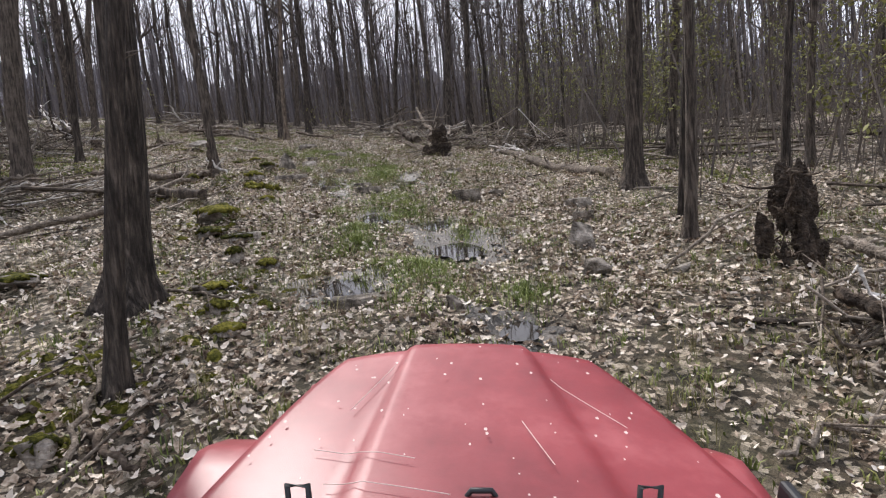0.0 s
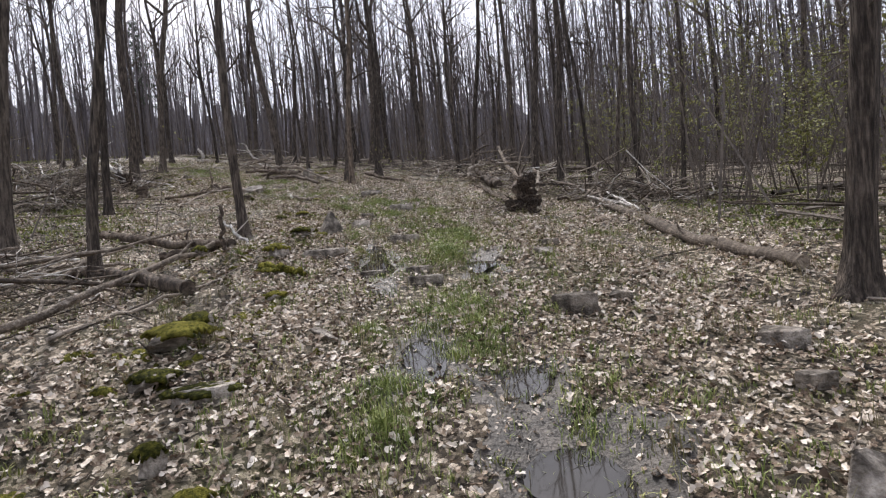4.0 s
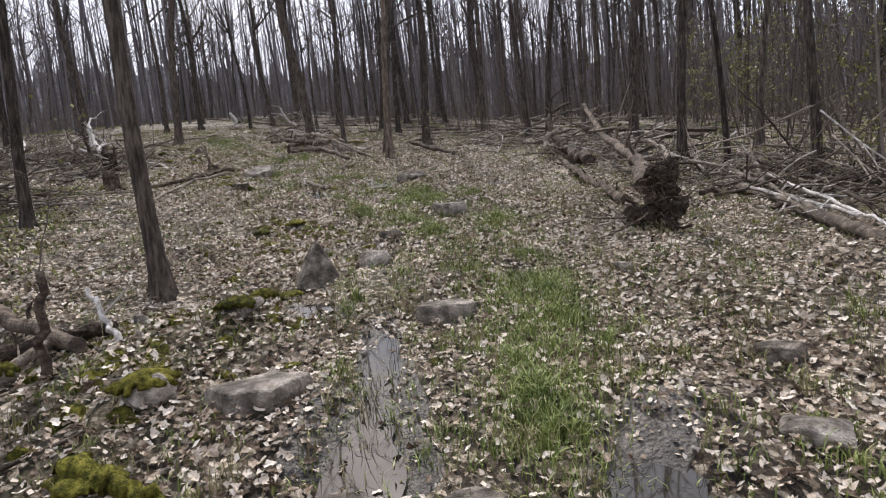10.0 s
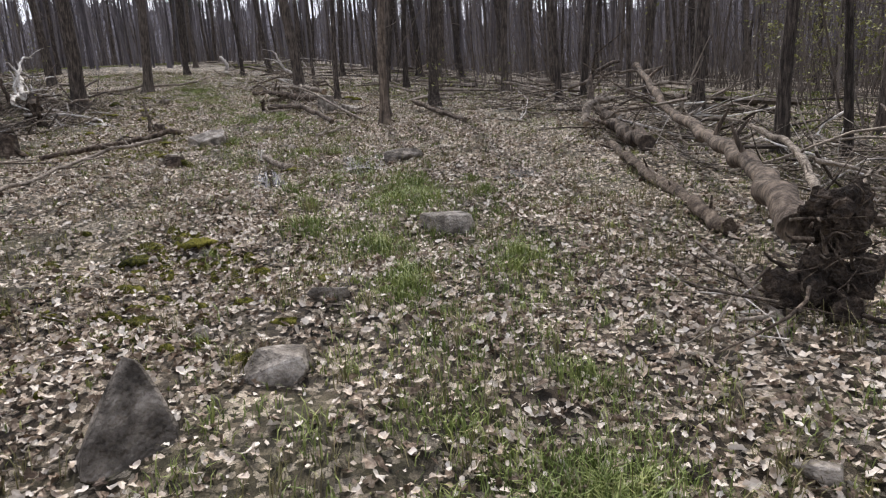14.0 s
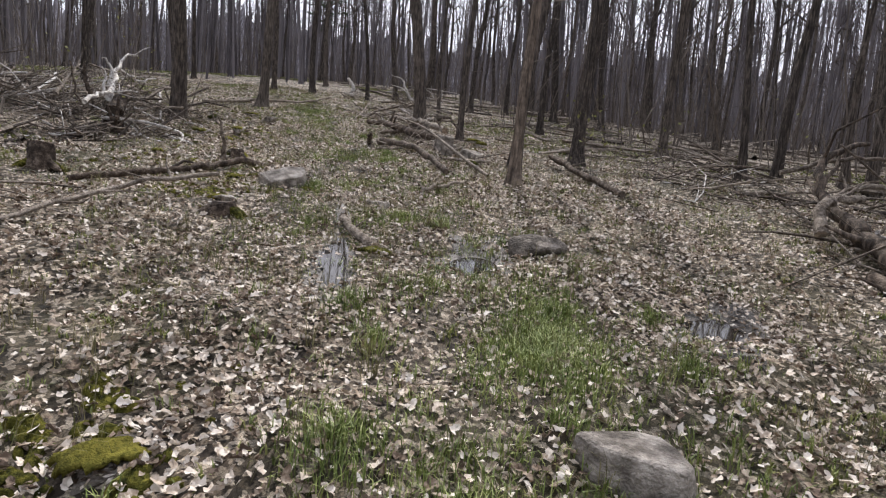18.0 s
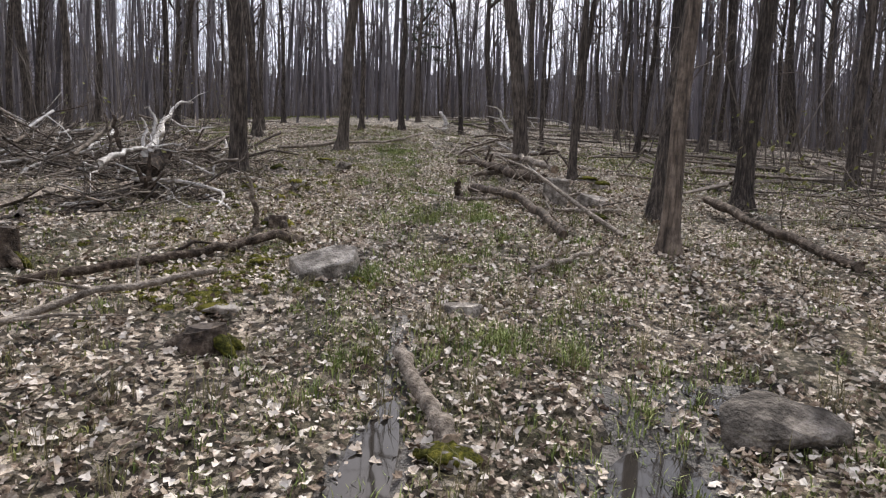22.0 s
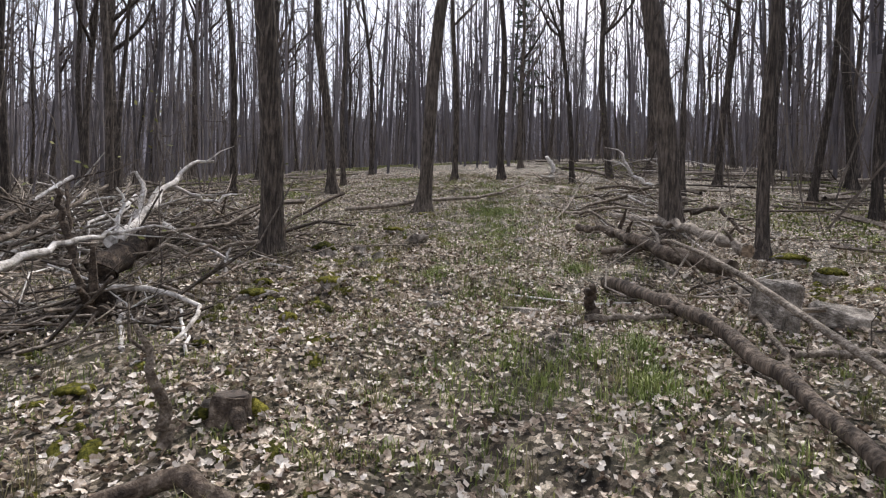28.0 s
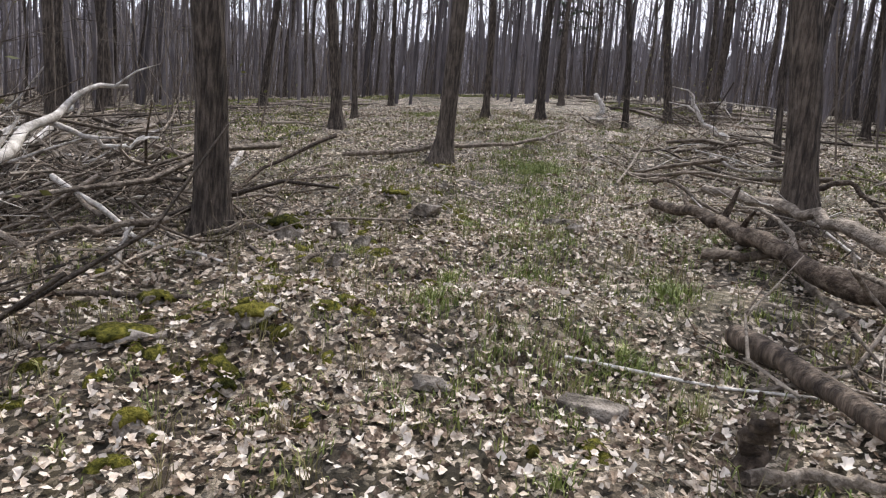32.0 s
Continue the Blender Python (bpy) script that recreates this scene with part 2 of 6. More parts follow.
    bp.inputs["Strength"].default_value, bp.inputs["Distance"].default_value = 0.8, 0.03
    rough = n.new("ShaderNodeMath")
    rough.operation = "MULTIPLY_ADD"
    rough.inputs[1].default_value = 0.8
    l.new(crumb.outputs["Fac"], rough.inputs[0])
    l.new(sep.outputs["Green"], rough.inputs[2])
    l.new(rough.outputs[0], bp.inputs["Height"])
    l.new(bp.outputs["Normal"], b.inputs["Normal"])
    return m


FLOOR = litter_material()


def plain(name, colour, rough=0.5, metal=0.0, spec=0.5):
    m = bpy.data.materials.new(name)
    m.use_nodes = True
    b = m.node_tree.nodes["Principled BSDF"]
    b.inputs["Base Color"].default_value = (*colour, 1)
    b.inputs["Roughness"].default_value, b.inputs["Metallic"].default_value = rough, metal
    b.inputs["Specular IOR Level"].default_value = spec
    return m


MUD = material("wet_mud", [(0.3, (0.022, 0.018, 0.014)), (0.5, (0.055, 0.046, 0.037)), (0.7, (0.12, 0.102, 0.085))], (7, 7, 7), 8, 0.5, 1.0, 40, spec=0.5, distance=0.03)
WATER = plain("puddle_water", (0.030, 0.026, 0.022), 0.035, 0.0, 0.6)


# ---- mesh helpers ----
class Shape:
    """Gathers tubes and plates into one mesh."""

    def __init__(self):
        self.v, self.f, self.n = [], [], 0

    def add(self, verts, faces):
        verts = np.asarray(verts, float)
        self.v.append(verts)
        self.f.extend([tuple(i + self.n for i in face) for face in faces])
        self.n += len(verts)

    def tube(self, pts, radii, sides=6, flare=0.0, rng=None, cap=True):
        pts = np.asarray(pts, float)
        k = len(pts)
        way = np.gradient(pts, axis=0)
        way /= np.linalg.norm(way, axis=1, keepdims=True) + 1e-9
        ref = np.array([1.0, 0, 0]) if abs(way[:, 0]).mean() < 0.7 else np.array([0, 1.0, 0])
        u = np.cross(way, ref)
        u /= np.linalg.norm(u, axis=1, keepdims=True) + 1e-9
        w = np.cross(way, u)
        a = np.linspace(0, 2 * np.pi, sides, endpoint=False)
        rad = np.asarray(radii, float)[:, None] * np.ones((1, sides))
        if rng is not None:
            rad = rad * (1 + 0.06 * rng.standard_normal((1, sides)) + 0.035 * rng.standard_normal((k, sides)))
            if flare:
                rise = np.linalg.norm(pts - pts[0], axis=1)[:, None]
                lobes = 0.5 + 0.5 * np.sin(a * rng.integers(3, 6) + rng.random() * 6)[None, :]
                rad = rad * (1 + flare * np.exp(-np.maximum(rise - 0.2, 0) / 0.24) * (0.45 + lobes))
        ring = pts[:, None, :] + rad[:, :, None] * (np.cos(a)[None, :, None] * u[:, None, :] + np.sin(a)[None, :, None] * w[:, None, :])
        faces = []
        for i in range(k - 1):
            for j in range(sides):
                j2 = (j + 1) % sides
                faces.append((i * sides + j, i * sides + j2, (i + 1) * sides + j2, (i + 1) * sides + j))
        self.add(ring.reshape(-1, 3), faces)
        if cap:
            self.add(ring[0], [tuple(range(sides - 1, -1, -1))])
            self.add(ring[-1], [tuple(range(sides))])

    def mesh(self, name, mat, smooth=True):
        me = bpy.data.meshes.new(name)
        me.from_pydata(np.concatenate(self.v).tolist(), [], self.f)
        me.materials.append(mat)
        if smooth:
            me.polygons.foreach_set("use_smooth", [True] * len(me.polygons))
        return me


def fast_mesh(name, verts, tris, mat, smooth=False):
    """A mesh straight from arrays of vertices and triangles."""
    me = bpy.data.meshes.new(name)
    me.vertices.add(len(verts))
    me.vertices.foreach_set("co", np.asarray(verts, np.float32).ravel())
    me.loops.add(tris.size)
    me.loops.foreach_set("vertex_index", np.asarray(tris, np.int32).ravel())
    me.polygons.add(len(tris))
    me.polygons.foreach_set("loop_start", np.arange(0, tris.size, 3, dtype=np.int32))
    me.polygons.foreach_set("use_smooth", np.full(len(tris), smooth))
    me.materials.append(mat)
    me.update(calc_edges=True)
    me.validate()
    return me


def sticks(P0, P1, r0, r1, sides=3):
    """Straight tapered sticks, all at once, as vertices and triangles."""
    P0, P1 = np.asarray(P0, float), np.asarray(P1, float)
    r0, r1 = np.broadcast_to(r0, len(P0)), np.broadcast_to(r1, len(P0))
    way = P1 - P0
    way /= np.linalg.norm(way, axis=1, keepdims=True) + 1e-9
    ref = np.where(np.abs(way[:, :1]) < 0.7, [[1.0, 0, 0]], [[0, 1.0, 0]])
    u = np.cross(way, ref)
    u /= np.linalg.norm(u, axis=1, keepdims=True) + 1e-9
    w = np.cross(way, u)
    a = np.linspace(0, 2 * np.pi, sides, endpoint=False)
    ring = np.cos(a)[None, :, None] * u[:, None] + np.sin(a)[None, :, None] * w[:, None]
    v = np.concatenate([P0[:, None] + ring * r0[:, None, None], P1[:, None] + ring * r1[:, None, None]], 1)
    t = []
    for j in range(sides):
        k = (j + 1) % sides
        t += [(j, k, sides + k), (j, sides + k, sides + j)]
    tris = np.arange(len(P0))[:, None, None] * (2 * sides) + np.array(t)[None]
    return v.reshape(-1, 3), tris.reshape(-1, 3)


def join(*sets):
    """Several (vertices, triangles) as one."""
    V, Tn, base = [], [], 0
    for v, t in sets:
        V.append(v)
        Tn.append(t + base)
        base += len(v)
    return np.concatenate(V), np.concatenate(Tn)


def part(name, data, parent, label=""):
    ob = new(name, data)
    ob.parent = parent
    return tagged(ob, label)


def thing(name, label, category, at=(0, 0, 0), group="", kind="", turn=0.0):
    ob = new(name)
    ob.empty_display_size = 0.1
    ob.location = at
    ob.rotation_euler = (0, 0, turn)
    return tagged(ob, label, category, group, kind)


def line(*pts, n=10, wobble=0.0, rng=None):
    """A curve through points, smoothly resampled to n, shaken a little."""
    p = np.asarray(pts, float)
    if len(p) == 2:
        p = np.array([p[0], (p[0] + p[1]) / 2, p[1]])
    d = np.concatenate([[0], np.cumsum(np.linalg.norm(np.diff(p, axis=0), axis=1))])
    s = np.linspace(0, d[-1], n)
    q = np.stack([np.interp(s, d, p[:, i]) for i in range(3)], 1)
    for _ in range(2):
        q[1:-1] = 0.25 * q[:-2] + 0.5 * q[1:-1] + 0.25 * q[2:]
    if wobble and rng is not None:
        q[1:-1] += rng.standard_normal((n - 2, 3)) * wobble
    return q


# ---- ground ----
PUDDLES = [(-0.89, 5.45, 0.30, 1.35, 0.16),
           (0.27, 6.79, 0.34, 1.43, -0.04),
           (0.51, 4.24, 0.22, 0.92, -0.12),
           (-0.95, 8.43, 0.24, 2.45, 0.16),
           (-0.08, 7.87, 0.23, 1.47, 0.01),
           (-2.11, 11.57, 0.24, 2.74, 0.23),
           (-0.56, 11.35, 0.23, 1.80, 0.02),
           (-2.30, 12.52, 0.17, 2.98, 0.30),
           (-2.66, 20.99, 0.25, 1.86, 0.13),
           (-3.30, 13.43, 0.20, 0.98, 0.78),
           (-6.27, 20.30, 0.16, 4.80, 0.61),
           (-5.19, 21.37, 0.29, 1.35, 0.39),
           (-5.07, 22.34, 0.21, 0.79, 0.02)]


def slope(x, y):
    """The wood rises gently to the right of the trail's far half."""
    w = np.clip((y - 17) / 9, 0, 1)
    return 0.05 * w * w * (3 - 2 * w) * np.clip(0.67 * (x + 11) + 0.74 * (y - 27), -22, 22)


def hill(x, y):
    """The wooded hillside that the trail climbs, its fall line turning with the trail."""
    x, y = np.asarray(x, float), np.asarray(y, float)
    a, b = -0.37 * x + 0.929 * y - 13.5, 0.929 * x + 0.37 * y - 2.8
    return 0.17 * (150 * np.tanh(a / 150) + 13.5) - 0.0068 * 16 * np.tanh((a - 3) / 16) * 16 * np.tanh(b / 16)


def lie(x, y):
    """Smooth height of the forest floor."""
    e = np.exp
    return (hill(x, y) + slope(x, y) + 0.30 - 0.24 * e(-(((x - 1) / 5) ** 2 + ((y - 3) / 7) ** 2)) - 0.2 * e(-(((x - 5) / 3.5) ** 2 + ((y - 11) / 5) ** 2))
            + 0.35 * e(-((x / 7) ** 2 + ((y - 33) / 8) ** 2)) + 0.12 * e(-(((x + 11) / 4) ** 2 + ((y - 24) / 5) ** 2)) + 0.10 * e(-(((x + 4) / 2) ** 2 + ((y - 12) / 3) ** 2)))


WAVES = [(random.uniform(0.5, 5.0), random.uniform(0, 6.28), random.uniform(0, 6.28)) for _ in range(26)]


def floor_z(x, y):
    x, y = np.asarray(x, float), np.asarray(y, float)
    z = lie(x, y)
    for k, a, p in WAVES:
        z = z + 0.017 / math.sqrt(k / 1.4) * np.sin(k * (x * math.cos(a) + y * math.sin(a)) + p)
    for px, py, pr, squeeze, turn in PUDDLES:
        dx, dy = x - px, y - py
        c, s = math.cos(turn), math.sin(turn)
        r2 = ((dx * c + dy * s) / pr) ** 2 + ((-dx * s + dy * c) / (pr * squeeze)) ** 2
        z = z - 0.075 * np.exp(-r2 * 0.8)
    return z


def gz(x, y):
    return float(floor_z(x, y))


def grid(xs, ys):
    X, Y = np.meshgrid(xs, ys)
    v = np.stack([X, Y, floor_z(X, Y)], -1).reshape(-1, 3)
    nx, ny = len(xs), len(ys)
    i = (np.arange(ny - 1)[:, None] * nx + np.arange(nx - 1)[None, :]).ravel()
    return v, np.concatenate([np.stack([i, i + 1, i + nx + 1], 1), np.stack([i, i + nx + 1, i + nx], 1)])


def steps(lo, hi, far, fine):
    """Even steps in the middle that widen outwards to the horizon."""
    mid = np.arange(lo, hi + 1e-6, fine)
    out = np.cumsum(fine * 1.16 ** np.arange(1, 60))
    out = out[out < far]
    return np.concatenate([lo - out[::-1], mid, hi + out])


gv, gt = grid(steps(-24, 8, 900, 0.19), steps(-3, 40, 900, 0.19))
ground = tagged(new("ground", fast_mesh("ground", gv, gt, FLOOR, True)), "woodland floor of dry leaves, humus and thin green growth", "ground", kind="structure")


def puddle(x, y, r, squeeze, turn, seed):
    """Shallow standing water in a dip of the trail, with a ragged shore."""
    rng = np.random.default_rng(seed)
    a = np.linspace(0, 2 * np.pi, 64, endpoint=False)
    rad = 1 + sum(0.26 / k * np.sin(k * a + rng.random() * 6.28) for k in range(2, 10))
    lx, ly = r * rad * np.cos(a), r * squeeze * rad * np.sin(a)
    c, s = math.cos(turn), math.sin(turn)
    wx, wy = np.append(0, lx * c - ly * s), np.append(0, lx * s + ly * c)
    v = np.stack([wx, wy, hill(x + wx, y + wy) - hill(x, y)], 1)
    sh = Shape()
    sh.add(v, [(0, i + 1, (i + 1) % 64 + 1) for i in range(64)])
    ob = new("puddle", sh.mesh("puddle", WATER, False))
    ob.location = (x, y, gz(x, y) + 0.05)
    return tagged(ob, "shallow dark puddle mirroring the bare trees", "puddle", "puddles on the trail", "structure")


def mud(x, y, r, squeeze, turn, seed):
    """Wet bare soil round a puddle, lying close on the floor."""
    rng = np.random.default_rng(seed)
    n, m = 56, 9
    a = np.linspace(0, 2 * np.pi, n, endpoint=False)
    rad = 1 + sum(0.5 / k * np.sin(k * a + rng.random() * 6.28) for k in range(2, 12))
    c, s = math.cos(turn), math.sin(turn)
    v = [(x, y, gz(x, y) + 0.006)]
    for j in range(1, m + 1):
        q = j / m * 1.75
        lx, ly = r * q * rad * np.cos(a), r * squeeze * q * rad * np.sin(a)
        px, py = x + lx * c - ly * s, y + lx * s + ly * c
        v += list(zip(px, py, floor_z(px, py) + (0.012 if j < m else -0.02)))
    f = [(0, i + 1, (i + 1) % n + 1) for i in range(n)]
    for j in range(m - 1):
        f += [(1 + j * n + i, 1 + (j + 1) * n + i, 1 + (j + 1) * n + (i + 1) % n, 1 + j * n + (i + 1) % n) for i in range(n)]
    sh = Shape()
    sh.add(v, f)
    return tagged(new("mud", sh.mesh("mud", MUD)), "wet dark mud of the wheel track", "mud", "wet spots on the trail", "structure")


for i, row in enumerate(PUDDLES):
    puddle(*row, 40 + i)
    mud(*row, 90 + i)


# ---- trees ----
def limb_shapes(rng, base, way, length, radius, twigs):
    """One limb as a mesh of its own, its twigs into the shared crown."""
    limb = Shape()
    way = np.asarray(way, float)
    pts = [np.asarray(base, float)]
    for _ in range(5):
        way = way + rng.standard_normal(3) * 0.16 + np.array([0, 0, 0.10])
        way /= np.linalg.norm(way)
        pts.append(pts[-1] + way * length / 5)
    pts = np.array(pts)
    limb.tube(pts, np.linspace(radius, radius * 0.3, 6), 6, cap=False)
    for k in range(4):
        i = rng.integers(2, 6)
        d = way + rng.standard_normal(3) * 0.7
        d /= np.linalg.norm(d)
        e = pts[i] + d * length * rng.uniform(0.3, 0.5)
        mid = (pts[i] + e) / 2 + rng.standard_normal(3) * 0.06
        twigs.tube([pts[i], mid, e], [radius * 0.33, radius * 0.22, radius * 0.10], 3, cap=False)
        for _ in range(2):
            q = mid + (e - mid) * rng.random()
            d2 = d + rng.standard_normal(3) * 0.8
            d2 /= np.linalg.norm(d2)
            twigs.tube([q, q + d2 * length * rng.uniform(0.12, 0.28)], [radius * 0.13, radius * 0.05], 3, cap=False)
    return limb


def build_tree(seed, r, lean, height, first=6.0, bark=BARK, label="tall bare woodland tree with dark furrowed bark", bend=0.0, broken=False):
    rng = np.random.default_rng(seed)
    root = thing("tree", label, "tree", group="trees of the woodland")
    hs = np.concatenate([[-0.25, 0.0, 0.12, 0.28, 0.5, 0.9], np.linspace(1.6, height, 13)])
    sway = rng.uniform(0, 6.28)
    amp = 0.09 + bend
    amp *= np.clip(hs / 3, 0, 1.6)
    pts = np.stack([lean[0] * hs + amp * np.sin(hs * 0.55 + sway) - amp * math.sin(sway), lean[1] * hs + amp * np.cos(hs * 0.47 + sway) - amp * math.cos(sway), hs], 1)
    rad = r * (1 - 0.86 * np.clip(hs / height, 0, 1) ** 1.15)
    trunk = Shape()
    trunk.tube(pts, rad, 16, 0.8 + 2.2 * r, rng)
    part("trunk", trunk.mesh("trunk", bark), root)
    if broken:
        return root
    twigs = Shape()
    if rng.random() < 0.45:   # a second leader
        h = rng.uniform(0.35, 0.6) * height
        i = np.array([np.interp(h, hs, pts[:, j]) for j in range(3)])
        a = rng.uniform(0, 6.28)
        out = np.array([math.cos(a), math.sin(a), 0.0])
        q = line(i, i + out * 0.5 + [0, 0, 1.2], i + out * 0.9 + [0, 0, 3.5], i + out * rng.uniform(0.9, 1.8) + [0, 0, (height - h) * 0.85], n=9, wobble=0.04, rng=rng)
        lead = Shape()
        lead.tube(q, np.linspace(np.interp(h, hs, rad) * 0.75, 0.012, 9), 9, 0, rng)
        part("leader", lead.mesh("leader", bark), root)
        for _ in range(4):
            k = rng.integers(3, 9)
            part("limb", limb_shapes(rng, q[k], np.array([rng.normal(), rng.normal(), 1.0]) / 1.7, rng.uniform(1.2, 2.6), 0.03, twigs).mesh("limb", bark), root)
    for k in range(11 if r > 0.09 else 8):
        h = rng.uniform(max(first, 2.5), height * 0.97)
        i = np.array([np.interp(h, hs, pts[:, j]) for j in range(3)])
        a = rng.uniform(0, 6.28)
        way = np.array([math.cos(a), math.sin(a), rng.uniform(0.5, 1.4)])
        rr = np.interp(h, hs, rad)
        limb = limb_shapes(rng, i, way / np.linalg.norm(way), rng.uniform(1.8, 4.2) * (0.7 + r * 3), min(rr * 0.6, 0.09) + 0.008, twigs)
        part("limb", limb.mesh("limb", bark), root)
    for _ in range(7):   # thin dead shoots low on the trunk
        h = rng.uniform(1.8, first + 2)
        i = np.array([np.interp(h, hs, pts[:, j]) for j in range(3)])
        a = rng.uniform(0, 6.28)
        e = i + np.array([math.cos(a), math.sin(a), rng.uniform(-0.1, 0.6)]) * rng.uniform(0.5, 1.4)
        m = (i + e) / 2 + rng.standard_normal(3) * 0.08
        k = min(1.0, r / 0.12)
        twigs.tube([i, m, e], [0.011 * k, 0.008 * k, 0.003], 3, cap=False)
    part("crown", twigs.mesh("crown", TWIG), root, "bare twigs")
    return root


tree_no = 0


def tree(x, y, r, lean=(0, 0), **more):
    global tree_no
    tree_no += 1
    h = more.pop("height", 9 + 55 * r + (tree_no * 37 % 5))
    t = build_tree(100 + tree_no, r, lean, h, more.pop("first", 5 + tree_no % 3), **more)
    t.location = (x, y, gz(x, y) - 0.03)
    return t


tree(-2.22, 3.59, 0.064, (0.068, 0.052))
tree(-2.94, 5.27, 0.172, (0.075, 0.049))
tree(2.75, 6.25, 0.063, (0.059, -0.030))
tree(-5.86, 10.78, 0.073, (-0.030, 0.020), bend=0.12)
tree(-5.12, 13.87, 0.088, (-0.085, -0.020))
tree(3.14, 7.38, 0.051, (0.039, -0.019))
tree(-6.26, 25.60, 0.105, (-0.001, 0.006), bark=BARK_PALE, first=9, label="barkless brown dead trunk still standing")
tree(-9.92, 31.08, 0.083, (-0.062, 0.065))
tree(3.50, 21.04, 0.091, (0.002, -0.001))
tree(5.37, 8.90, 0.067, (0.017, -0.011))
tree(-15.85, 26.43, 0.184, (0.071, -0.055))
tree(3.30, 9.73, 0.139, (0.048, -0.018))
tree(4.26, 19.34, 0.053, (0.023, 0.005))
tree(0.77, 27.00, 0.129, (0.022, 0.043))
tree(-7.12, 27.98, 0.115, (0.025, 0.071))
tree(2.33, 22.67, 0.062, (-0.043, 0.014))
tree(1.41, 22.77, 0.103, (0.002, -0.000))
tree(6.85, 10.61, 0.071, (0.011, -0.000))
tree(-6.10, 29.39, 0.145, (0.006, 0.052))
tree(-10.06, 16.84, 0.089, (-0.016, -0.014))
tree(-8.36, 11.95, 0.186, (-0.003, 0.000))
tree(3.48, 24.58, 0.080, (0.045, 0.037))
tree(-13.93, 37.61, 0.069, (-0.087, 0.021))
tree(-9.64, 37.87, 0.116, (-0.034, -0.006))
tree(-4.64, 33.75, 0.126, (-0.036, 0.024))
tree(-0.08, 30.63, 0.112, (0.005, 0.002))
tree(5.67, 14.06, 0.105, (0.054, -0.022))
tree(-0.56, 30.75, 0.073, (-0.008, -0.003))
tree(-17.76, 31.50, 0.161, (0.090, -0.006))
tree(-2.54, 30.55, 0.087, (-0.036, 0.001))
tree(-1.86, 30.91, 0.109, (0.054, 0.003))
tree(-23.28, 32.57, 0.153, (0.006, -0.090))
tree(-11.82, 41.60, 0.102, (0.078, 0.023))
tree(-23.40, 26.08, 0.105, (-0.018, -0.012))
tree(-3.48, 40.65, 0.096, (-0.034, -0.003))
tree(-19.72, 41.02, 0.097, (-0.070, 0.009))
tree(-25.72, 30.40, 0.107, (0.005, -0.065))
tree(-26.05, 34.96, 0.093, (-0.044, -0.067))
tree(-32.52, 27.75, 0.129, (0.014, -0.021))
tree(-14.76, 47.67, 0.116, (-0.018, 0.007))
tree(-22.38, 39.97, 0.133, (-0.068, -0.026))
tree(-23.79, 38.75, 0.112, (0.050, -0.075))
tree(-20.27, 44.71, 0.143, (-0.081, -0.040))
tree(-35.25, 25.31, 0.100, (-0.012, -0.012))
tree(-15.89, 45.25, 0.134, (0.031, -0.025))
tree(-29.98, 39.35, 0.111, (-0.057, -0.070))
tree(-10.08, 44.73, 0.169, (0.072, 0.017))
tree(-32.55, 34.80, 0.161, (0.016, 0.029))
tree(-38.10, 30.45, 0.207, (-0.011, -0.039))
tree(-20.56, 48.90, 0.147, (0.030, -0.013))
tree(-27.62, 47.89, 0.128, (-0.039, -0.029))
tree(-12.18, 48.48, 0.175, (-0.018, -0.012))
tree(-43.82, 36.24, 0.195, (0.008, 0.016))
tree(-47.12, 43.09, 0.205, (-0.008, -0.009))
tree(-54.53, 37.49, 0.183, (-0.015, -0.017))
tree(-11.55, 31.70, 0.175, (-0.086, -0.025))

# the woodland round about: eight grown trees repeated at many places
MODELS = [build_tree(900 + i, 0.045 + 0.016 * i, (random.uniform(-0.05, 0.05), random.uniform(-0.05, 0.05)), 12 + 1.0 * i, 4.5 + i * 0.4) for i in range(8)]
for i, m in enumerate(MODELS):
    m.location = (12 + 3.1 * i, -6 - 2.0 * (i % 3), gz(12 + 3.1 * i, -6 - 2.0 * (i % 3)) - 0.03)
TRAIL = [(0, -4), (0, 4), (-0.5, 8), (-1.2, 12), (-2, 16), (-4, 19.5), (-6.5, 22), (-9, 25), (-13, 29), (-18, 34), (-24, 40), (-32, 48)]
placed = [(o.location.x, o.location.y) for o in scene.objects if o.name.startswith("tree")]
rnd = random.Random(5)


def off_trail(x, y):
    best = 1e9
    for (ax, ay), (bx, by) in zip(TRAIL, TRAIL[1:]):
        ux, uy = bx - ax, by - ay
        s = max(0, min(1, ((x - ax) * ux + (y - ay) * uy) / (ux * ux + uy * uy)))
        best = min(best, math.hypot(x - ax - s * ux, y - ay - s * uy))
    return best


count = 0
while count < 285:
    x, y = rnd.uniform(-62, 42), rnd.uniform(-14, 78)
    side = 13.0 if x > -y * 0.3 + 4 else 14.0
    if off_trail(x, y) < side or any(math.hypot(x - a, y - b) < 1.7 for a, b in placed):
        continue
    if y < 4 and rnd.random() < 0.6:
        continue
    placed.append((x, y))
    k = max(0.0, min(1.0, (y - 12) / 18)) * 0.025
    up = Vector((-0.67 * k, -0.74 * k, 1)).to_track_quat('Z', 'Y').to_matrix().to_4x4()
    copy_thing(MODELS[rnd.randrange(8)], Matrix.Translation((x, y, gz(x, y) - 0.03)) @ up @ pose(0, 0, 0, 0, 0, rnd.uniform(0, 360)))
    count += 1


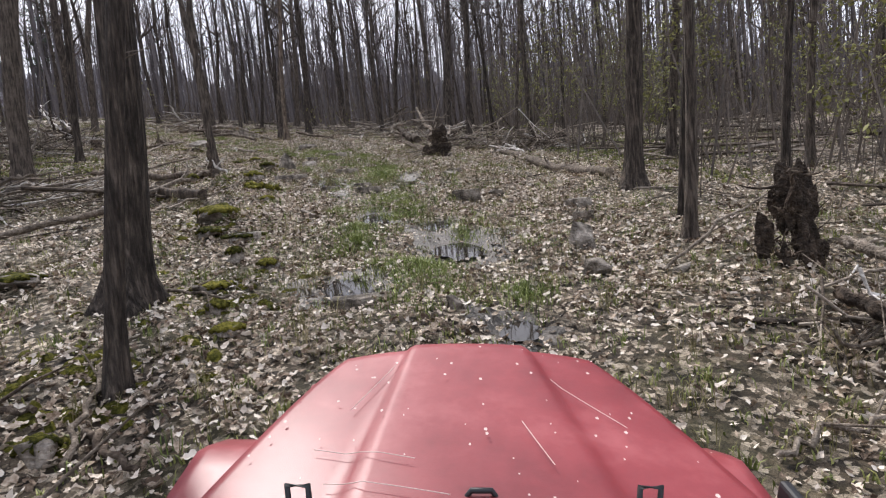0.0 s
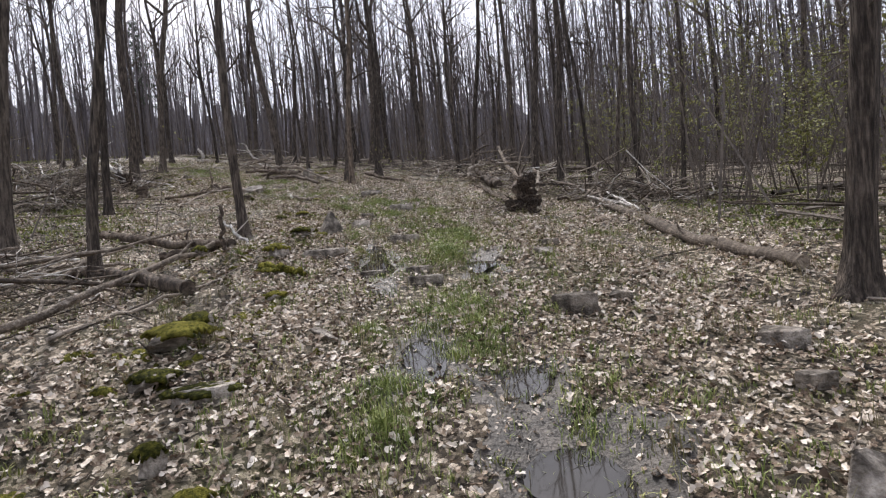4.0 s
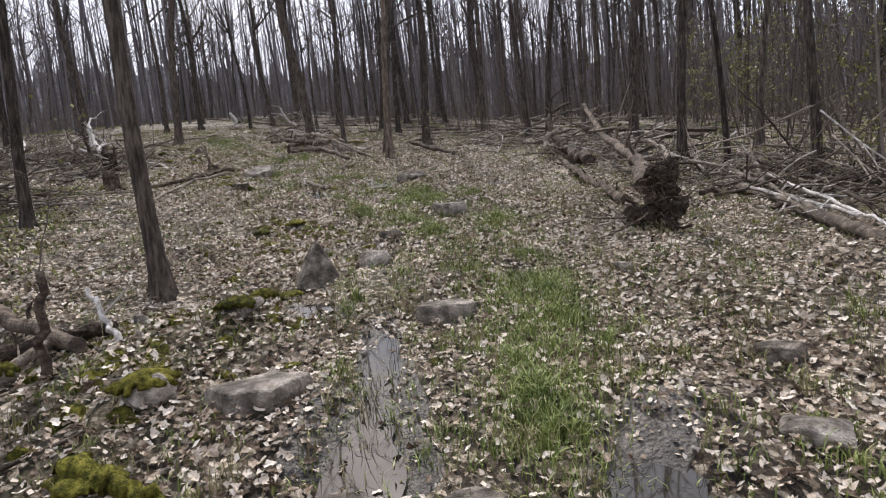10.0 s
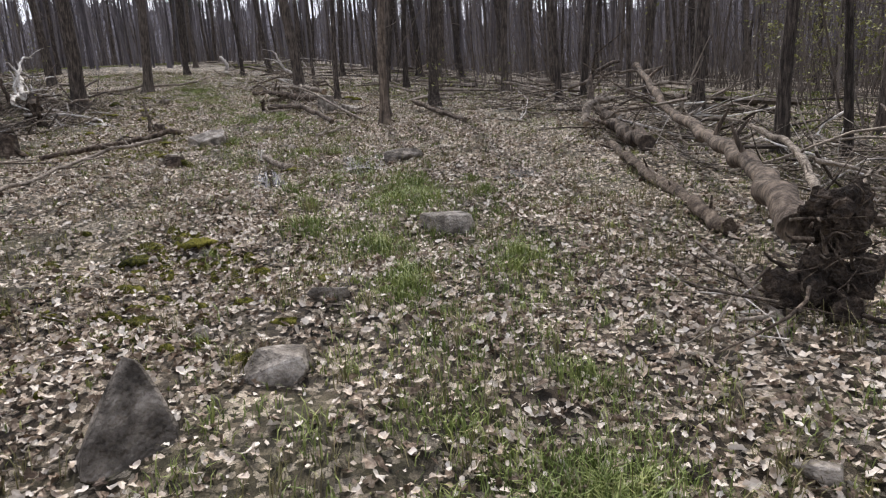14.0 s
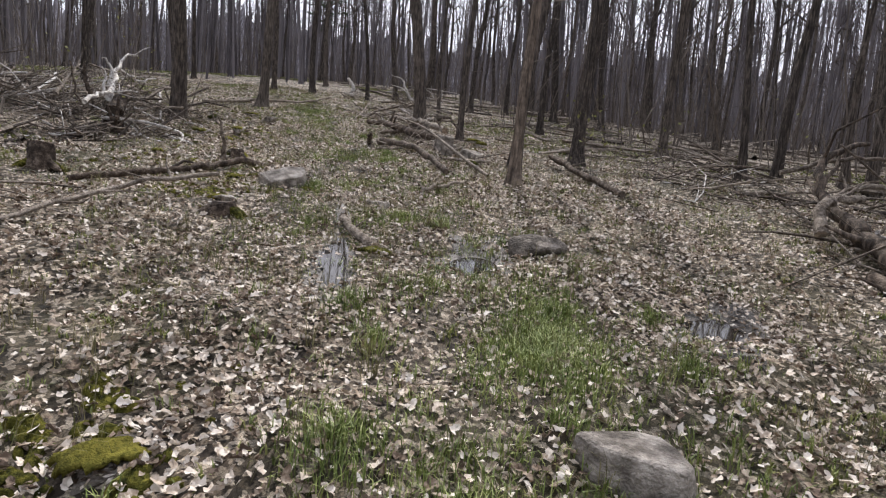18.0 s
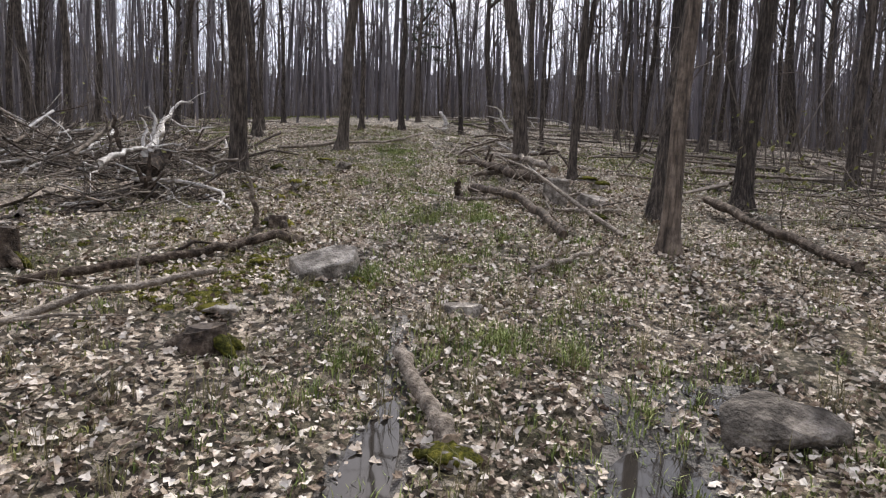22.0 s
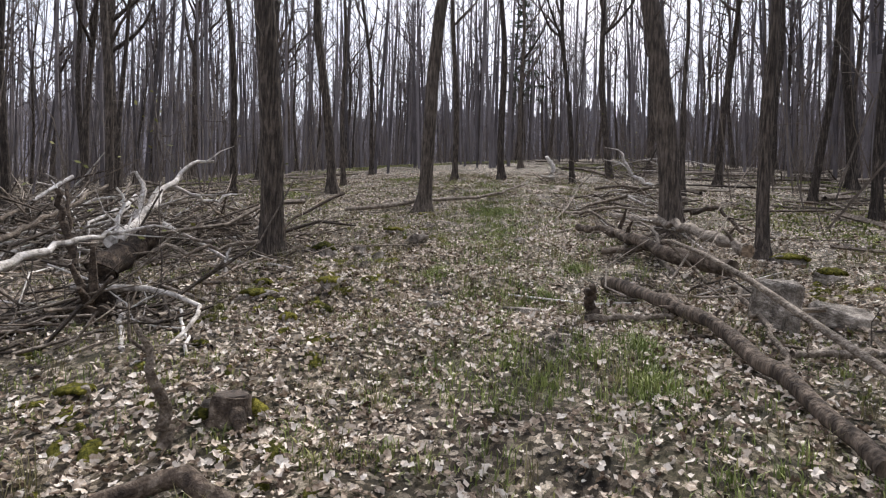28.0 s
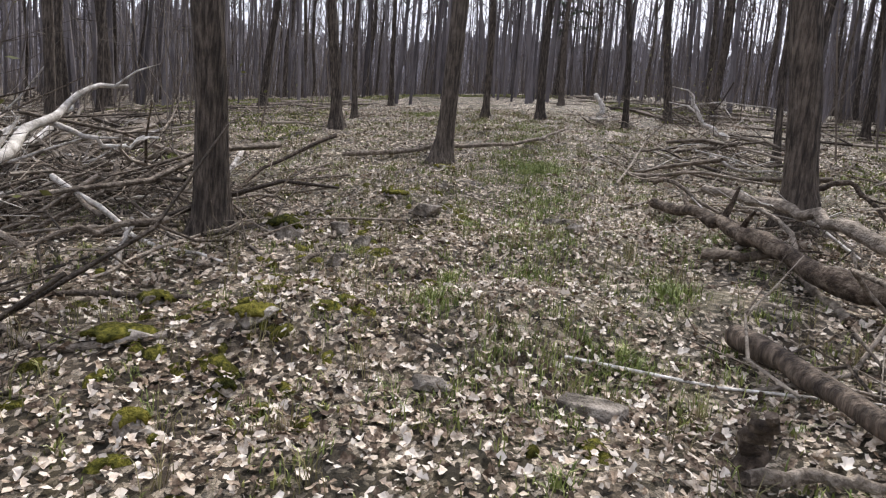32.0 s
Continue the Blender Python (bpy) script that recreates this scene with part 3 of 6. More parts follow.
def far_woods():
    """The wood beyond, too dense to count, its bark colour greyed to stand for haze."""
    rng = np.random.default_rng(11)
    n = 3900
    d = 33 + 110 * rng.random(n) ** 0.8
    a = np.where(rng.random(n) < 0.86, np.radians(rng.uniform(-75, 118, n)), rng.uniform(0, 6.28, n))
    fx, fy = -7 - d * np.sin(a), 18 + d * np.cos(a)
    foot = np.stack([fx, fy, floor_z(fx, fy) - 0.1], 1)
    k = np.clip((fy - 12) / 18, 0, 1) * 0.025
    h, r = rng.uniform(12, 22, n), rng.uniform(0.04, 0.135, n)
    top = foot + np.stack([(rng.normal(0, 0.04, n) - 0.67 * k) * h, (rng.normal(0, 0.04, n) - 0.74 * k) * h, h], 1)
    mid = foot + (top - foot) * 0.45 + rng.normal(0, 0.15, (n, 3))
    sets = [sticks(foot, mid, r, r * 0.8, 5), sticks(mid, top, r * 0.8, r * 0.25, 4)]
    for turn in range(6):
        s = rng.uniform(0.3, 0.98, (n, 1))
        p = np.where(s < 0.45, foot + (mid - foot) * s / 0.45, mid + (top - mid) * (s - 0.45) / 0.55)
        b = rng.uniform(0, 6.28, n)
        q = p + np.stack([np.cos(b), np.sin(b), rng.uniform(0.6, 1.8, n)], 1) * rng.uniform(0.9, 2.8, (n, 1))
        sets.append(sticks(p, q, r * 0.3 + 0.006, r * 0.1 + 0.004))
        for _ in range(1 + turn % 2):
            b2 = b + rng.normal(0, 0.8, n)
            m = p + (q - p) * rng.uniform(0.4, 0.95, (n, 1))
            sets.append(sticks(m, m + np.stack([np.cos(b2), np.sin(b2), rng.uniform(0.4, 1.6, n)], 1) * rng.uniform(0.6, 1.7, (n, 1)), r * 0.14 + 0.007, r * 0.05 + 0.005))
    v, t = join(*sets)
    return tagged(new("far_woods", fast_mesh("far_woods", v, t, BARK_HAZED)), "dense bare spring woods in the distance, haze put into their grey colour", "woods", kind="stuff")


far_woods()


def backdrop():
    """Added ring for the farthest trees that closes the view behind the far woods, with a ragged line of bare crowns.
    """
    rng = np.random.default_rng(3)
    n = 1440
    a = np.linspace(0, 2 * np.pi, n, endpoint=False)
    top = 25 + 2.5 * np.sin(a * 3 + 1) + 1.5 * np.sin(a * 11) + 1.2 * np.sin(a * 47 + 2) + rng.normal(0, 2.2, n)
    R = 175
    bx, by = -8 - R * np.sin(a), 20 + R * np.cos(a)
    v = np.concatenate([np.stack([bx, by, hill(bx, by) - 1.5], 1), np.stack([-8 - (R + 20) * np.sin(a), 20 + (R + 20) * np.cos(a), hill(bx, by) + top], 1)])
    f = [(i, (i + 1) % n, n + (i + 1) % n, n + i) for i in range(n)]
    sh = Shape()
    sh.add(v, f)
    # light lilac-grey stops paint distance haze onto the ring, with upright streaks for stems
    mat = material("hazed_backdrop", [(0.3, (0.085, 0.075, 0.080)), (0.5, (0.18, 0.165, 0.175)), (0.7, (0.31, 0.295, 0.31))], (1.6, 1.6, 0.06), 8, 1.0, 0, spec=0.0)
    return tagged(new("backdrop", sh.mesh("backdrop", mat)), "added backdrop ring for the farthest woods, grey haze painted into its colour", "hillside", kind="structure")


backdrop()


# ---- stones ----
def rock(x, y, sx, sy, sz, turn=0.0, seed=0, moss=0.0, sink=0.3, tilt=(0, 0), label="", taper=0.0, block=False):
    """A broken sandstone block with chipped edges; moss grows over its top as a part of its own."""
    rng = np.random.default_rng(seed + 7000)
    bm = bmesh.new()
    if taper:   # broad foot and a blunt tip
        for p in ((-1, -1, -1), (1, -0.9, -1), (0.9, 1, -1), (-1, 0.8, -1), (-0.9, -0.9, -0.4), (0.9, -0.7, -0.5), (0.6, 0.7, 0.0), (-0.25, 0.1, 1), (0.1, -0.15, 0.95)):
            bm.verts.new((p[0] * sx / 2, p[1] * sy / 2, p[2] * sz / 2))
    if block:   # a slab broken along its bedding, five to seven sided
        n = int(rng.integers(5, 8))
        for i in range(n):
            a = (i + rng.uniform(-0.28, 0.28)) / n * 2 * math.pi
            q = rng.uniform(0.82, 1.12)
            for top in (-1, 1):
                w = q * (1.0 if top < 0 else rng.uniform(0.80, 1.0))
                bm.verts.new((math.cos(a) * w * sx / 2, math.sin(a) * w * sy / 2, top * sz / 2 * rng.uniform(0.85, 1.05)))
    for _ in range(0 if taper or block else 11):
        p = rng.uniform(-1, 1, 3)
        p /= np.abs(p).max() ** 0.92
        bm.verts.new((p[0] * sx / 2, p[1] * sy / 2, p[2] * sz / 2))
    hull = bmesh.ops.convex_hull(bm, input=bm.verts[:])
    bmesh.ops.delete(bm, geom=list({g for g in hull["geom_interior"] + hull["geom_unused"] if isinstance(g, bmesh.types.BMVert)}), context="VERTS")
    bmesh.ops.bevel(bm, geom=bm.edges[:], offset=min(sx, sy, sz) * 0.045, segments=1, affect="EDGES", profile=0.5)
    bmesh.ops.triangulate(bm, faces=bm.faces[:])
    bmesh.ops.subdivide_edges(bm, edges=[e for e in bm.edges if e.calc_length() > 0.14], cuts=1, use_grid_fill=True)
    for v in bm.verts:
        v.co += Vector(noise.noise_vector(v.co * 7 + Vector((seed, 0, 0)))) * min(sx, sy, sz) * 0.09
    me = bpy.data.meshes.new("rock")
    bm.to_mesh(me)
    bm.free()
    me.materials.append(STONE)
    what = label or ("grey sandstone block capped with yellow-green moss" if moss else "grey weathered sandstone lying in the leaf litter")
    ob = tagged(new("rock", me), what, "rock", "stones beside the trail")
    ob.location = (x, y, gz(x, y) + sz * (0.5 - sink))
    ob.rotation_euler = (radians(tilt[0]), radians(tilt[1]), turn)
    if moss:
        sh = Shape()
        m = 11
        vs, fs = [], []
        for i in range(m + 1):
            for j in range(m + 1):
                u, w = i / m * 2 - 1, j / m * 2 - 1
                edge = 1 - max(0, (u * u + w * w)) ** 1.3 * 0.55
                vs.append((u * sx * 0.52 * moss * (1 + 0.12 * math.sin(5 * w + seed)), w * sy * 0.52 * moss * (1 + 0.12 * math.sin(4 * u + seed)), sz * (0.06 + 0.50 * edge) + rng.normal(0, 0.008)))
        for i in range(m):
            for j in range(m):
                u, w = (i + 0.5) / m * 2 - 1, (j + 0.5) / m * 2 - 1
                if u * u + w * w < 1.0 + rng.normal(0, 0.12):
                    q = i * (m + 1) + j
                    fs.append((q, q + m + 1, q + m + 2, q + 1))
        sh.add(vs, fs)
        cushion = part("moss", sh.mesh("moss", MOSS), ob, "yellow-green moss cushion")
        cushion.modifiers.new("body", "SOLIDIFY").thickness = 0.03
    return ob


rock(-10.77, 23.35, 0.33, 0.22, 0.23, 1.39, 2)
rock(-3.68, 13.34, 0.25, 0.17, 0.21, 0.81, 3, 1.0)
rock(-12.26, 24.66, 0.17, 0.12, 0.17, 1.42, 4, 1.0)
rock(-3.63, 13.76, 0.26, 0.18, 0.15, 0.85, 5, 1.0)
rock(-12.82, 24.13, 0.15, 0.10, 0.12, 1.29, 6, 1.0)
rock(-3.06, 7.74, 0.39, 0.27, 0.23, 0.55, 7, 1.0)
rock(-5.50, 16.62, 0.34, 0.23, 0.15, 1.22, 8, 1.0)
rock(-2.30, 2.91, 0.22, 0.15, 0.23, 0.52, 9, 1.0)
rock(-12.40, 25.19, 0.13, 0.09, 0.13, 1.05, 10, 1.0)
rock(-5.15, 17.04, 0.36, 0.25, 0.16, 1.17, 11, 1.0)
rock(-12.17, 23.76, 0.14, 0.09, 0.10, 1.32, 12, 1.0)
rock(-0.49, 14.82, 0.27, 0.19, 0.13, -0.06, 13)
rock(-13.24, 24.87, 0.40, 0.27, 0.12, 1.15, 16, 1.0)
rock(0.24, 11.77, 0.33, 0.23, 0.14, -0.20, 17)
rock(-7.58, 26.70, 0.27, 0.18, 0.20, 0.29, 18, 1.0)
rock(-1.95, 6.35, 0.23, 0.16, 0.19, 0.51, 19, 1.0)
rock(-7.85, 23.64, 0.19, 0.13, 0.09, 0.64, 20)
rock(-12.93, 25.61, 0.31, 0.21, 0.16, 1.25, 21, 1.0)
rock(-1.75, 3.70, 0.19, 0.13, 0.09, 0.18, 22)
rock(-9.66, 22.31, 0.24, 0.16, 0.11, 1.23, 23, 1.0)
rock(0.46, 9.59, 0.56, 0.39, 0.23, -0.16, 24, block=True)
rock(-3.29, 15.13, 0.49, 0.33, 0.23, 0.36, 25)
rock(-3.31, 8.88, 0.33, 0.23, 0.28, 0.41, 26, 1.0)
rock(-11.98, 22.77, 0.25, 0.17, 0.12, 1.59, 27, 1.0)
rock(-2.43, 6.70, 0.21, 0.15, 0.25, 0.54, 28, 1.0)
rock(1.00, 9.91, 0.26, 0.18, 0.17, -0.18, 29)
rock(-13.89, 25.26, 0.26, 0.18, 0.20, 1.53, 30, 1.0)
rock(-2.95, 11.91, 0.70, 0.48, 0.17, 0.61, 31, block=True)
rock(-3.62, 11.72, 0.40, 0.27, 0.26, 0.88, 32, 1.0)
rock(-3.96, 15.43, 0.18, 0.12, 0.12, 0.51, 33)
rock(-1.73, 4.35, 0.25, 0.17, 0.13, 0.56, 34, 1.0)
rock(-10.97, 26.72, 0.46, 0.32, 0.12, 0.54, 35, block=True)
rock(0.40, 12.89, 0.42, 0.29, 0.12, 0.01, 36, block=True)
rock(-11.67, 26.11, 0.23, 0.16, 0.12, 1.01, 37)
rock(0.08, 4.52, 0.16, 0.11, 0.15, -0.26, 38)
rock(-4.59, 15.57, 0.21, 0.15, 0.11, 0.45, 39, 1.0)
rock(1.94, 7.75, 0.29, 0.20, 0.19, -0.55, 40)
rock(-4.88, 11.79, 0.26, 0.18, 0.26, 1.09, 41, 1.0)
rock(-3.32, 16.07, 0.35, 0.24, 0.14, 0.36, 42)
rock(-2.89, 9.86, 0.25, 0.17, 0.14, 0.58, 43, 1.0)
rock(-0.77, 4.97, 0.70, 0.48, 0.12, 0.03, 44, block=True)
rock(-1.99, 4.86, 0.20, 0.14, 0.15, 0.39, 45, 1.0)
rock(-2.59, 7.65, 0.56, 0.38, 0.13, 0.42, 46, 1.0, block=True)
rock(-6.06, 20.71, 0.32, 0.22, 0.12, 0.50, 47, 1.0)
rock(1.47, 5.37, 0.30, 0.21, 0.24, -0.22, 48)
rock(2.06, 8.55, 0.55, 0.38, 0.16, -0.30, 49, block=True)
rock(2.24, 5.38, 0.27, 0.19, 0.13, -0.15, 50)
rock(-14.02, 26.94, 0.22, 0.15, 0.15, 1.12, 51)
rock(-3.67, 12.95, 0.39, 0.27, 0.22, 0.77, 52, 1.0)
rock(-2.28, 5.54, 0.39, 0.27, 0.12, 0.60, 53, 1.0)
rock(-7.18, 22.51, 0.46, 0.31, 0.12, 0.85, 54, block=True)
rock(-4.53, 12.84, 0.23, 0.16, 0.15, 0.74, 55)
rock(-4.42, 5.72, 0.63, 0.43, 0.16, 0.46, 56, 1.0)
rock(-1.40, 11.12, 0.41, 0.28, 0.12, 0.38, 57, block=True)
rock(-2.08, 13.67, 0.59, 0.40, 0.17, 0.49, 58, block=True)
rock(-2.04, 11.08, 0.41, 0.28, 0.12, 0.51, 59, block=True)
rock(-14.26, 27.38, 0.24, 0.16, 0.17, 1.01, 60)
rock(-12.92, 29.12, 0.24, 0.17, 0.17, 0.73, 61)
rock(-1.95, 8.82, 0.31, 0.21, 0.15, 0.13, 62)
rock(-15.04, 26.91, 0.37, 0.25, 0.33, 1.30, 63, 1.0)
rock(1.53, 6.43, 0.42, 0.29, 0.39, -0.19, 64)
rock(-14.96, 27.53, 0.23, 0.16, 0.23, 0.88, 65)
rock(-8.82, 30.08, 0.35, 0.24, 0.26, -0.07, 66, 1.0)
rock(-8.78, 21.17, 0.36, 0.26, 0.12, 1.08, 67, 0.8)
rock(-13.63, 29.91, 0.49, 0.34, 0.12, 0.92, 68)
rock(-2.99, 18.51, 0.77, 0.53, 0.23, -0.02, 69, block=True)
rock(-14.89, 28.74, 0.43, 0.30, 0.21, 1.04, 70)
rock(-4.67, 22.06, 0.67, 0.46, 0.31, 0.17, 73)
rock(-1.26, 10.66, 0.54, 0.37, 0.12, 0.32, 74, block=True)
rock(-15.64, 28.86, 0.39, 0.27, 0.12, 1.14, 75, 1.0)
rock(-9.57, 31.08, 0.49, 0.33, 0.22, -0.03, 76, 1.0)
rock(-3.23, 8.42, 0.58, 0.40, 0.32, 0.44, 77, 1.0)
rock(-3.41, 11.01, 0.42, 0.29, 0.12, 0.12, 78, 1.0)
rock(-17.20, 31.07, 0.41, 0.28, 0.12, 0.74, 80, 1.0)
rock(-9.09, 28.47, 0.59, 0.40, 0.36, 0.68, 81)
rock(-8.85, 22.51, 0.80, 0.58, 0.24, 1.11, 276, tilt=(20, -16), sink=0.2, block=True, label="large tilted grey sandstone slab beside the track")
rock(-3.63, 14.42, 0.46, 0.40, 0.56, 0.85, 277, taper=0.8, tilt=(-8, 10), sink=0.2, label="upright pointed grey sandstone block")
rock(-8.76, 27.69, 0.50, 0.38, 0.58, 0.45, 278, tilt=(8, 6), sink=0.2, block=True, label="squared grey boulder beside the log")
rock(-8.39, 28.48, 0.75, 0.45, 0.20, 0.37, 279, tilt=(14, 12), sink=0.2, block=True, label="sloping stone slab with a mossy edge")


# ---- fallen wood ----
def log(pts, r0, r1, mat=ROTTEN, label="fallen log lying in the leaves", name="log", cut=None, seed=0, knots=3, n=20, lift=0.0, ends="", group="fallen logs"):
    """A fallen stem along points (x, y, height over the floor of its axis), with broken or sawn ends and branch stubs."""
    rng = np.random.default_rng(seed + 3000)
    p = [(x, y, gz(x, y) + h + lift) for x, y, h in pts]
    q = line(*p, n=n, wobble=r0 * 0.22, rng=rng)
    o = q[0].copy()
    root = thing(name, label, "log", tuple(o), group)
    sh = Shape()
    sh.tube(q - o, np.linspace(r0, r1, n) * (1 + 0.10 * rng.standard_normal(n)), 14, 0, rng)
    part("stem", sh.mesh("stem", mat), root)
    for e, (i, j, r) in (("a", (0, 1, r0)), ("b", (-1, -2, r1))):
        if e in ends:
            d = q[i] - q[j]
            d /= np.linalg.norm(d)
            face = Shape()
            face.tube([q[i] - o, q[i] - o + d * 0.012], [r * 0.94, r * 0.92], 12, 0, rng)
            part("sawn_end", face.mesh("sawn_end", cut or CUT), root, "sawn end grain")
    for k in range(knots):
        i = rng.integers(2, n - 2)
        d = rng.standard_normal(3)
        d[2] = abs(d[2])
        d /= np.linalg.norm(d)
        s = Shape()
        L = r0 * rng.uniform(1.6, 4)
        s.tube([q[i] - o, q[i] - o + d * L * 0.5, q[i] - o + d * L + rng.standard_normal(3) * 0.03], [r0 * 0.35, r0 * 0.25, r0 * 0.12], 6)
        part("branch_stub", s.mesh("branch_stub", mat), root)
    return root


def branch(pts, r0, r1, mat=DEAD, label="dead fallen branch on the leaves", seed=0, forks=4, n=12, name="branch", spread=0.9, group="fallen branches"):
    """A fallen branch with side shoots."""
    rng = np.random.default_rng(seed + 5000)
    p = [(x, y, gz(x, y) + h) for x, y, h in pts]
    q = line(*p, n=n, wobble=0.02, rng=rng)
    o = q[0].copy()
    root = thing(name, label, "branch", tuple(o), group)
    sh = Shape()
    sh.tube(q - o, np.linspace(r0, r1, n), 7, 0, rng)
    part("stem", sh.mesh("stem", mat), root)
    for k in range(forks):
        i = rng.integers(n // 3, n - 1)
        way = q[i + 1] - q[i - 1]
        way /= np.linalg.norm(way)
        d = way + rng.standard_normal(3) * 0.6
        d[2] = d[2] * 0.5 + 0.1
        d /= np.linalg.norm(d)
        L = spread * rng.uniform(0.4, 1.1)
        m = q[i] + d * L * 0.5 + rng.standard_normal(3) * 0.05 * L
        e = q[i] + d * L + rng.standard_normal(3) * 0.15 * L
        e[2] = max(e[2], gz(e[0], e[1]) + 0.01)
        r = r0 + (r1 - r0) * i / n
        s = Shape()
        s.tube(np.array([q[i], m, e]) - o, [r * 0.55, r * 0.4, r * 0.12], 5, 0, rng)
        part("side_shoot", s.mesh("side_shoot", mat), root)
    return root


def brush_pile(x, y, rx, ry, n, big, turn=0.0, height=0.5, seed=0, label="tangled pile of dead branches and sticks", mat=DEAD):
    """A heap of cut branches: the stout ones are pieces of their own, the sticks one tangle."""
    rng = np.random.default_rng(seed + 8000)
    root = thing("brush_pile", label, "brush pile", (x, y, gz(x, y)), "brush piles")
    c, s = math.cos(turn), math.sin(turn)
    tangle, pale = Shape(), Shape()
    for k in range(n + big):
        u, w = rng.normal(0, 0.45, 2)
        a = rng.uniform(0, 6.28)
        L = (rng.gamma(3.0, 0.30) + 0.25) * (1.5 if k < big else 1) * min(1.3, 0.4 + 0.3 * (rx + ry))
        d = np.array([math.cos(a), math.sin(a), rng.normal(0.06, 0.3)])
        bend = rng.normal(0, 0.16, 3) * [1, 1, 0.5]
        hz = rng.random() ** 1.4 * height * max(0.12, 1 - 0.8 * (u * u + w * w))
        pts = []
        for t in (-0.5, -0.25, 0.0, 0.25, 0.5):
            p = np.array([u * rx, w * ry, 0]) + d * t * L + bend * (4 * t * t - 0.5) * L + rng.normal(0, 0.025, 3) * L
            wx, wy = p[0] * c - p[1] * s, p[0] * s + p[1] * c
            pts.append((wx, wy, max(hz + p[2], 0.02) + gz(x + wx, y + wy) - gz(x, y)))
        if k < big:
            sh = Shape()
            r = rng.uniform(0.018, 0.045)
            sh.tube(line(*pts, n=9, wobble=0.02, rng=rng), np.linspace(r, r * 0.35, 9), 7, 0, rng)
            part("branch", sh.mesh("branch", (mat, DEAD, ROTTEN, BLEACH)[k % 4]), root)
            continue
        r = 0.003 + 0.008 * L * rng.uniform(0.4, 1.7)
        heap = pale if k % 9 == 0 else tangle
        heap.tube(pts, np.linspace(r, r * 0.3, 5), 4, cap=False)
        i = rng.integers(1, 4)
        q, f = np.array(pts[i]), np.array(pts[i + 1]) - np.array(pts[i - 1])
        e = q + f * rng.uniform(0.3, 0.8) + rng.normal(0, 0.18, 3) * L
        heap.tube([q, (q + e) / 2 + rng.normal(0, 0.03, 3) * L, e], [r * 0.55, r * 0.4, r * 0.15], 3, cap=False)
    if n > 9:
        tagged(part("pale_tangle", pale.mesh("pale_tangle", BLEACH), root, "bleached barkless sticks"), kind="stuff")
    if n:
        tagged(part("stick_tangle", tangle.mesh("stick_tangle", mat), root, "tangle of grey sticks"), kind="stuff")
    return root


def stump(x, y, r, h, seed):
    """A weathered low stump with a mossy foot."""
    rng = np.random.default_rng(seed + 600)
    root = thing("stump", "low weathered stump with a mossy foot", "stump", (x, y, gz(x, y) - 0.05), "old stumps")
    hs = np.array([-0.1, 0.0, h * 0.3, h * 0.5, h * 0.75, h])
    sh = Shape()
    sh.tube(np.stack([0.008 * rng.standard_normal(6), 0.008 * rng.standard_normal(6), hs], 1), r * np.array([1.2, 1.15, 1.08, 1.03, 1.0, 0.97]), 18, 0.12, rng)
    part("stem", sh.mesh("stem", ROTTEN), root)
    top = Shape()
    top.tube([(0, 0, h - 0.02), (0, 0, h + 0.012)], [r * 0.92, r * 0.85], 16, 0, rng)
    part("weathered_top", top.mesh("weathered_top", CUT_OLD), root)
    for k in range(4):
        a = rng.uniform(0, 6.28)
        s = Shape()
        s.tube([(math.cos(a) * r * 0.9, math.sin(a) * r * 0.9, 0.12), (math.cos(a) * r * 1.6, math.sin(a) * r * 1.6, 0.07), (math.cos(a) * r * 2.3, math.sin(a) * r * 2.3, 0.0)], [0.06, 0.05, 0.02], 7, 0, rng)
        part("root", s.mesh("root", MOSS if k % 2 else ROTTEN), root)
    return root


NEEDLE = material("pine_needles", [(0.2, (0.012, 0.025, 0.012)), (0.5, (0.03, 0.055, 0.025)), (0.8, (0.06, 0.09, 0.045))], (3, 3, 3), 3, 0.7, 0, island=0.5)


def pine(x, y, h, seed):
    """A dark evergreen standing far off in the bare wood."""
    rng = np.random.default_rng(seed)
    root = thing("pine_tree", "dark green pine standing among bare trees", "tree", (x, y, gz(x, y) - 0.05), "trees of the woodland")
    sh = Shape()
    sh.tube([(0, 0, 0), (0.1, 0, h * 0.5), (0, 0.1, h)], [0.2, 0.13, 0.02], 9, 0.5, rng)
    part("trunk", sh.mesh("trunk", BARK), root)
    P0, P1 = [], []
    for k in range(60):
        z = h * (0.35 + 0.63 * k / 60)
        a = k * 2.4
        L = (1 - (z / h - 0.35) / 0.66) * 2.6 + 0.3
        tip = np.array([math.cos(a) * L, math.sin(a) * L, z + rng.uniform(-0.3, 0.35)])
        s = Shape()
        s.tube([(0, 0, z), tip * [0.5, 0.5, 1], tip], [0.035, 0.025, 0.008], 4, cap=False)
        part("limb", s.mesh("limb", BARK), root)
        for _ in range(46):
            q = np.array([0, 0, z]) + (tip - [0, 0, z]) * rng.uniform(0.25, 1.0) + rng.normal(0, 0.08, 3)
            P0.append(q)
            P1.append(q + rng.normal(0, 1, 3) * [0.16, 0.16, 0.10] + [0, 0, 0.05])
    v, t = sticks(P0, P1, 0.022, 0.006)
    tagged(part("crown", fast_mesh("crown", v, t, NEEDLE), root, "dark green needles"), kind="stuff")
    return root


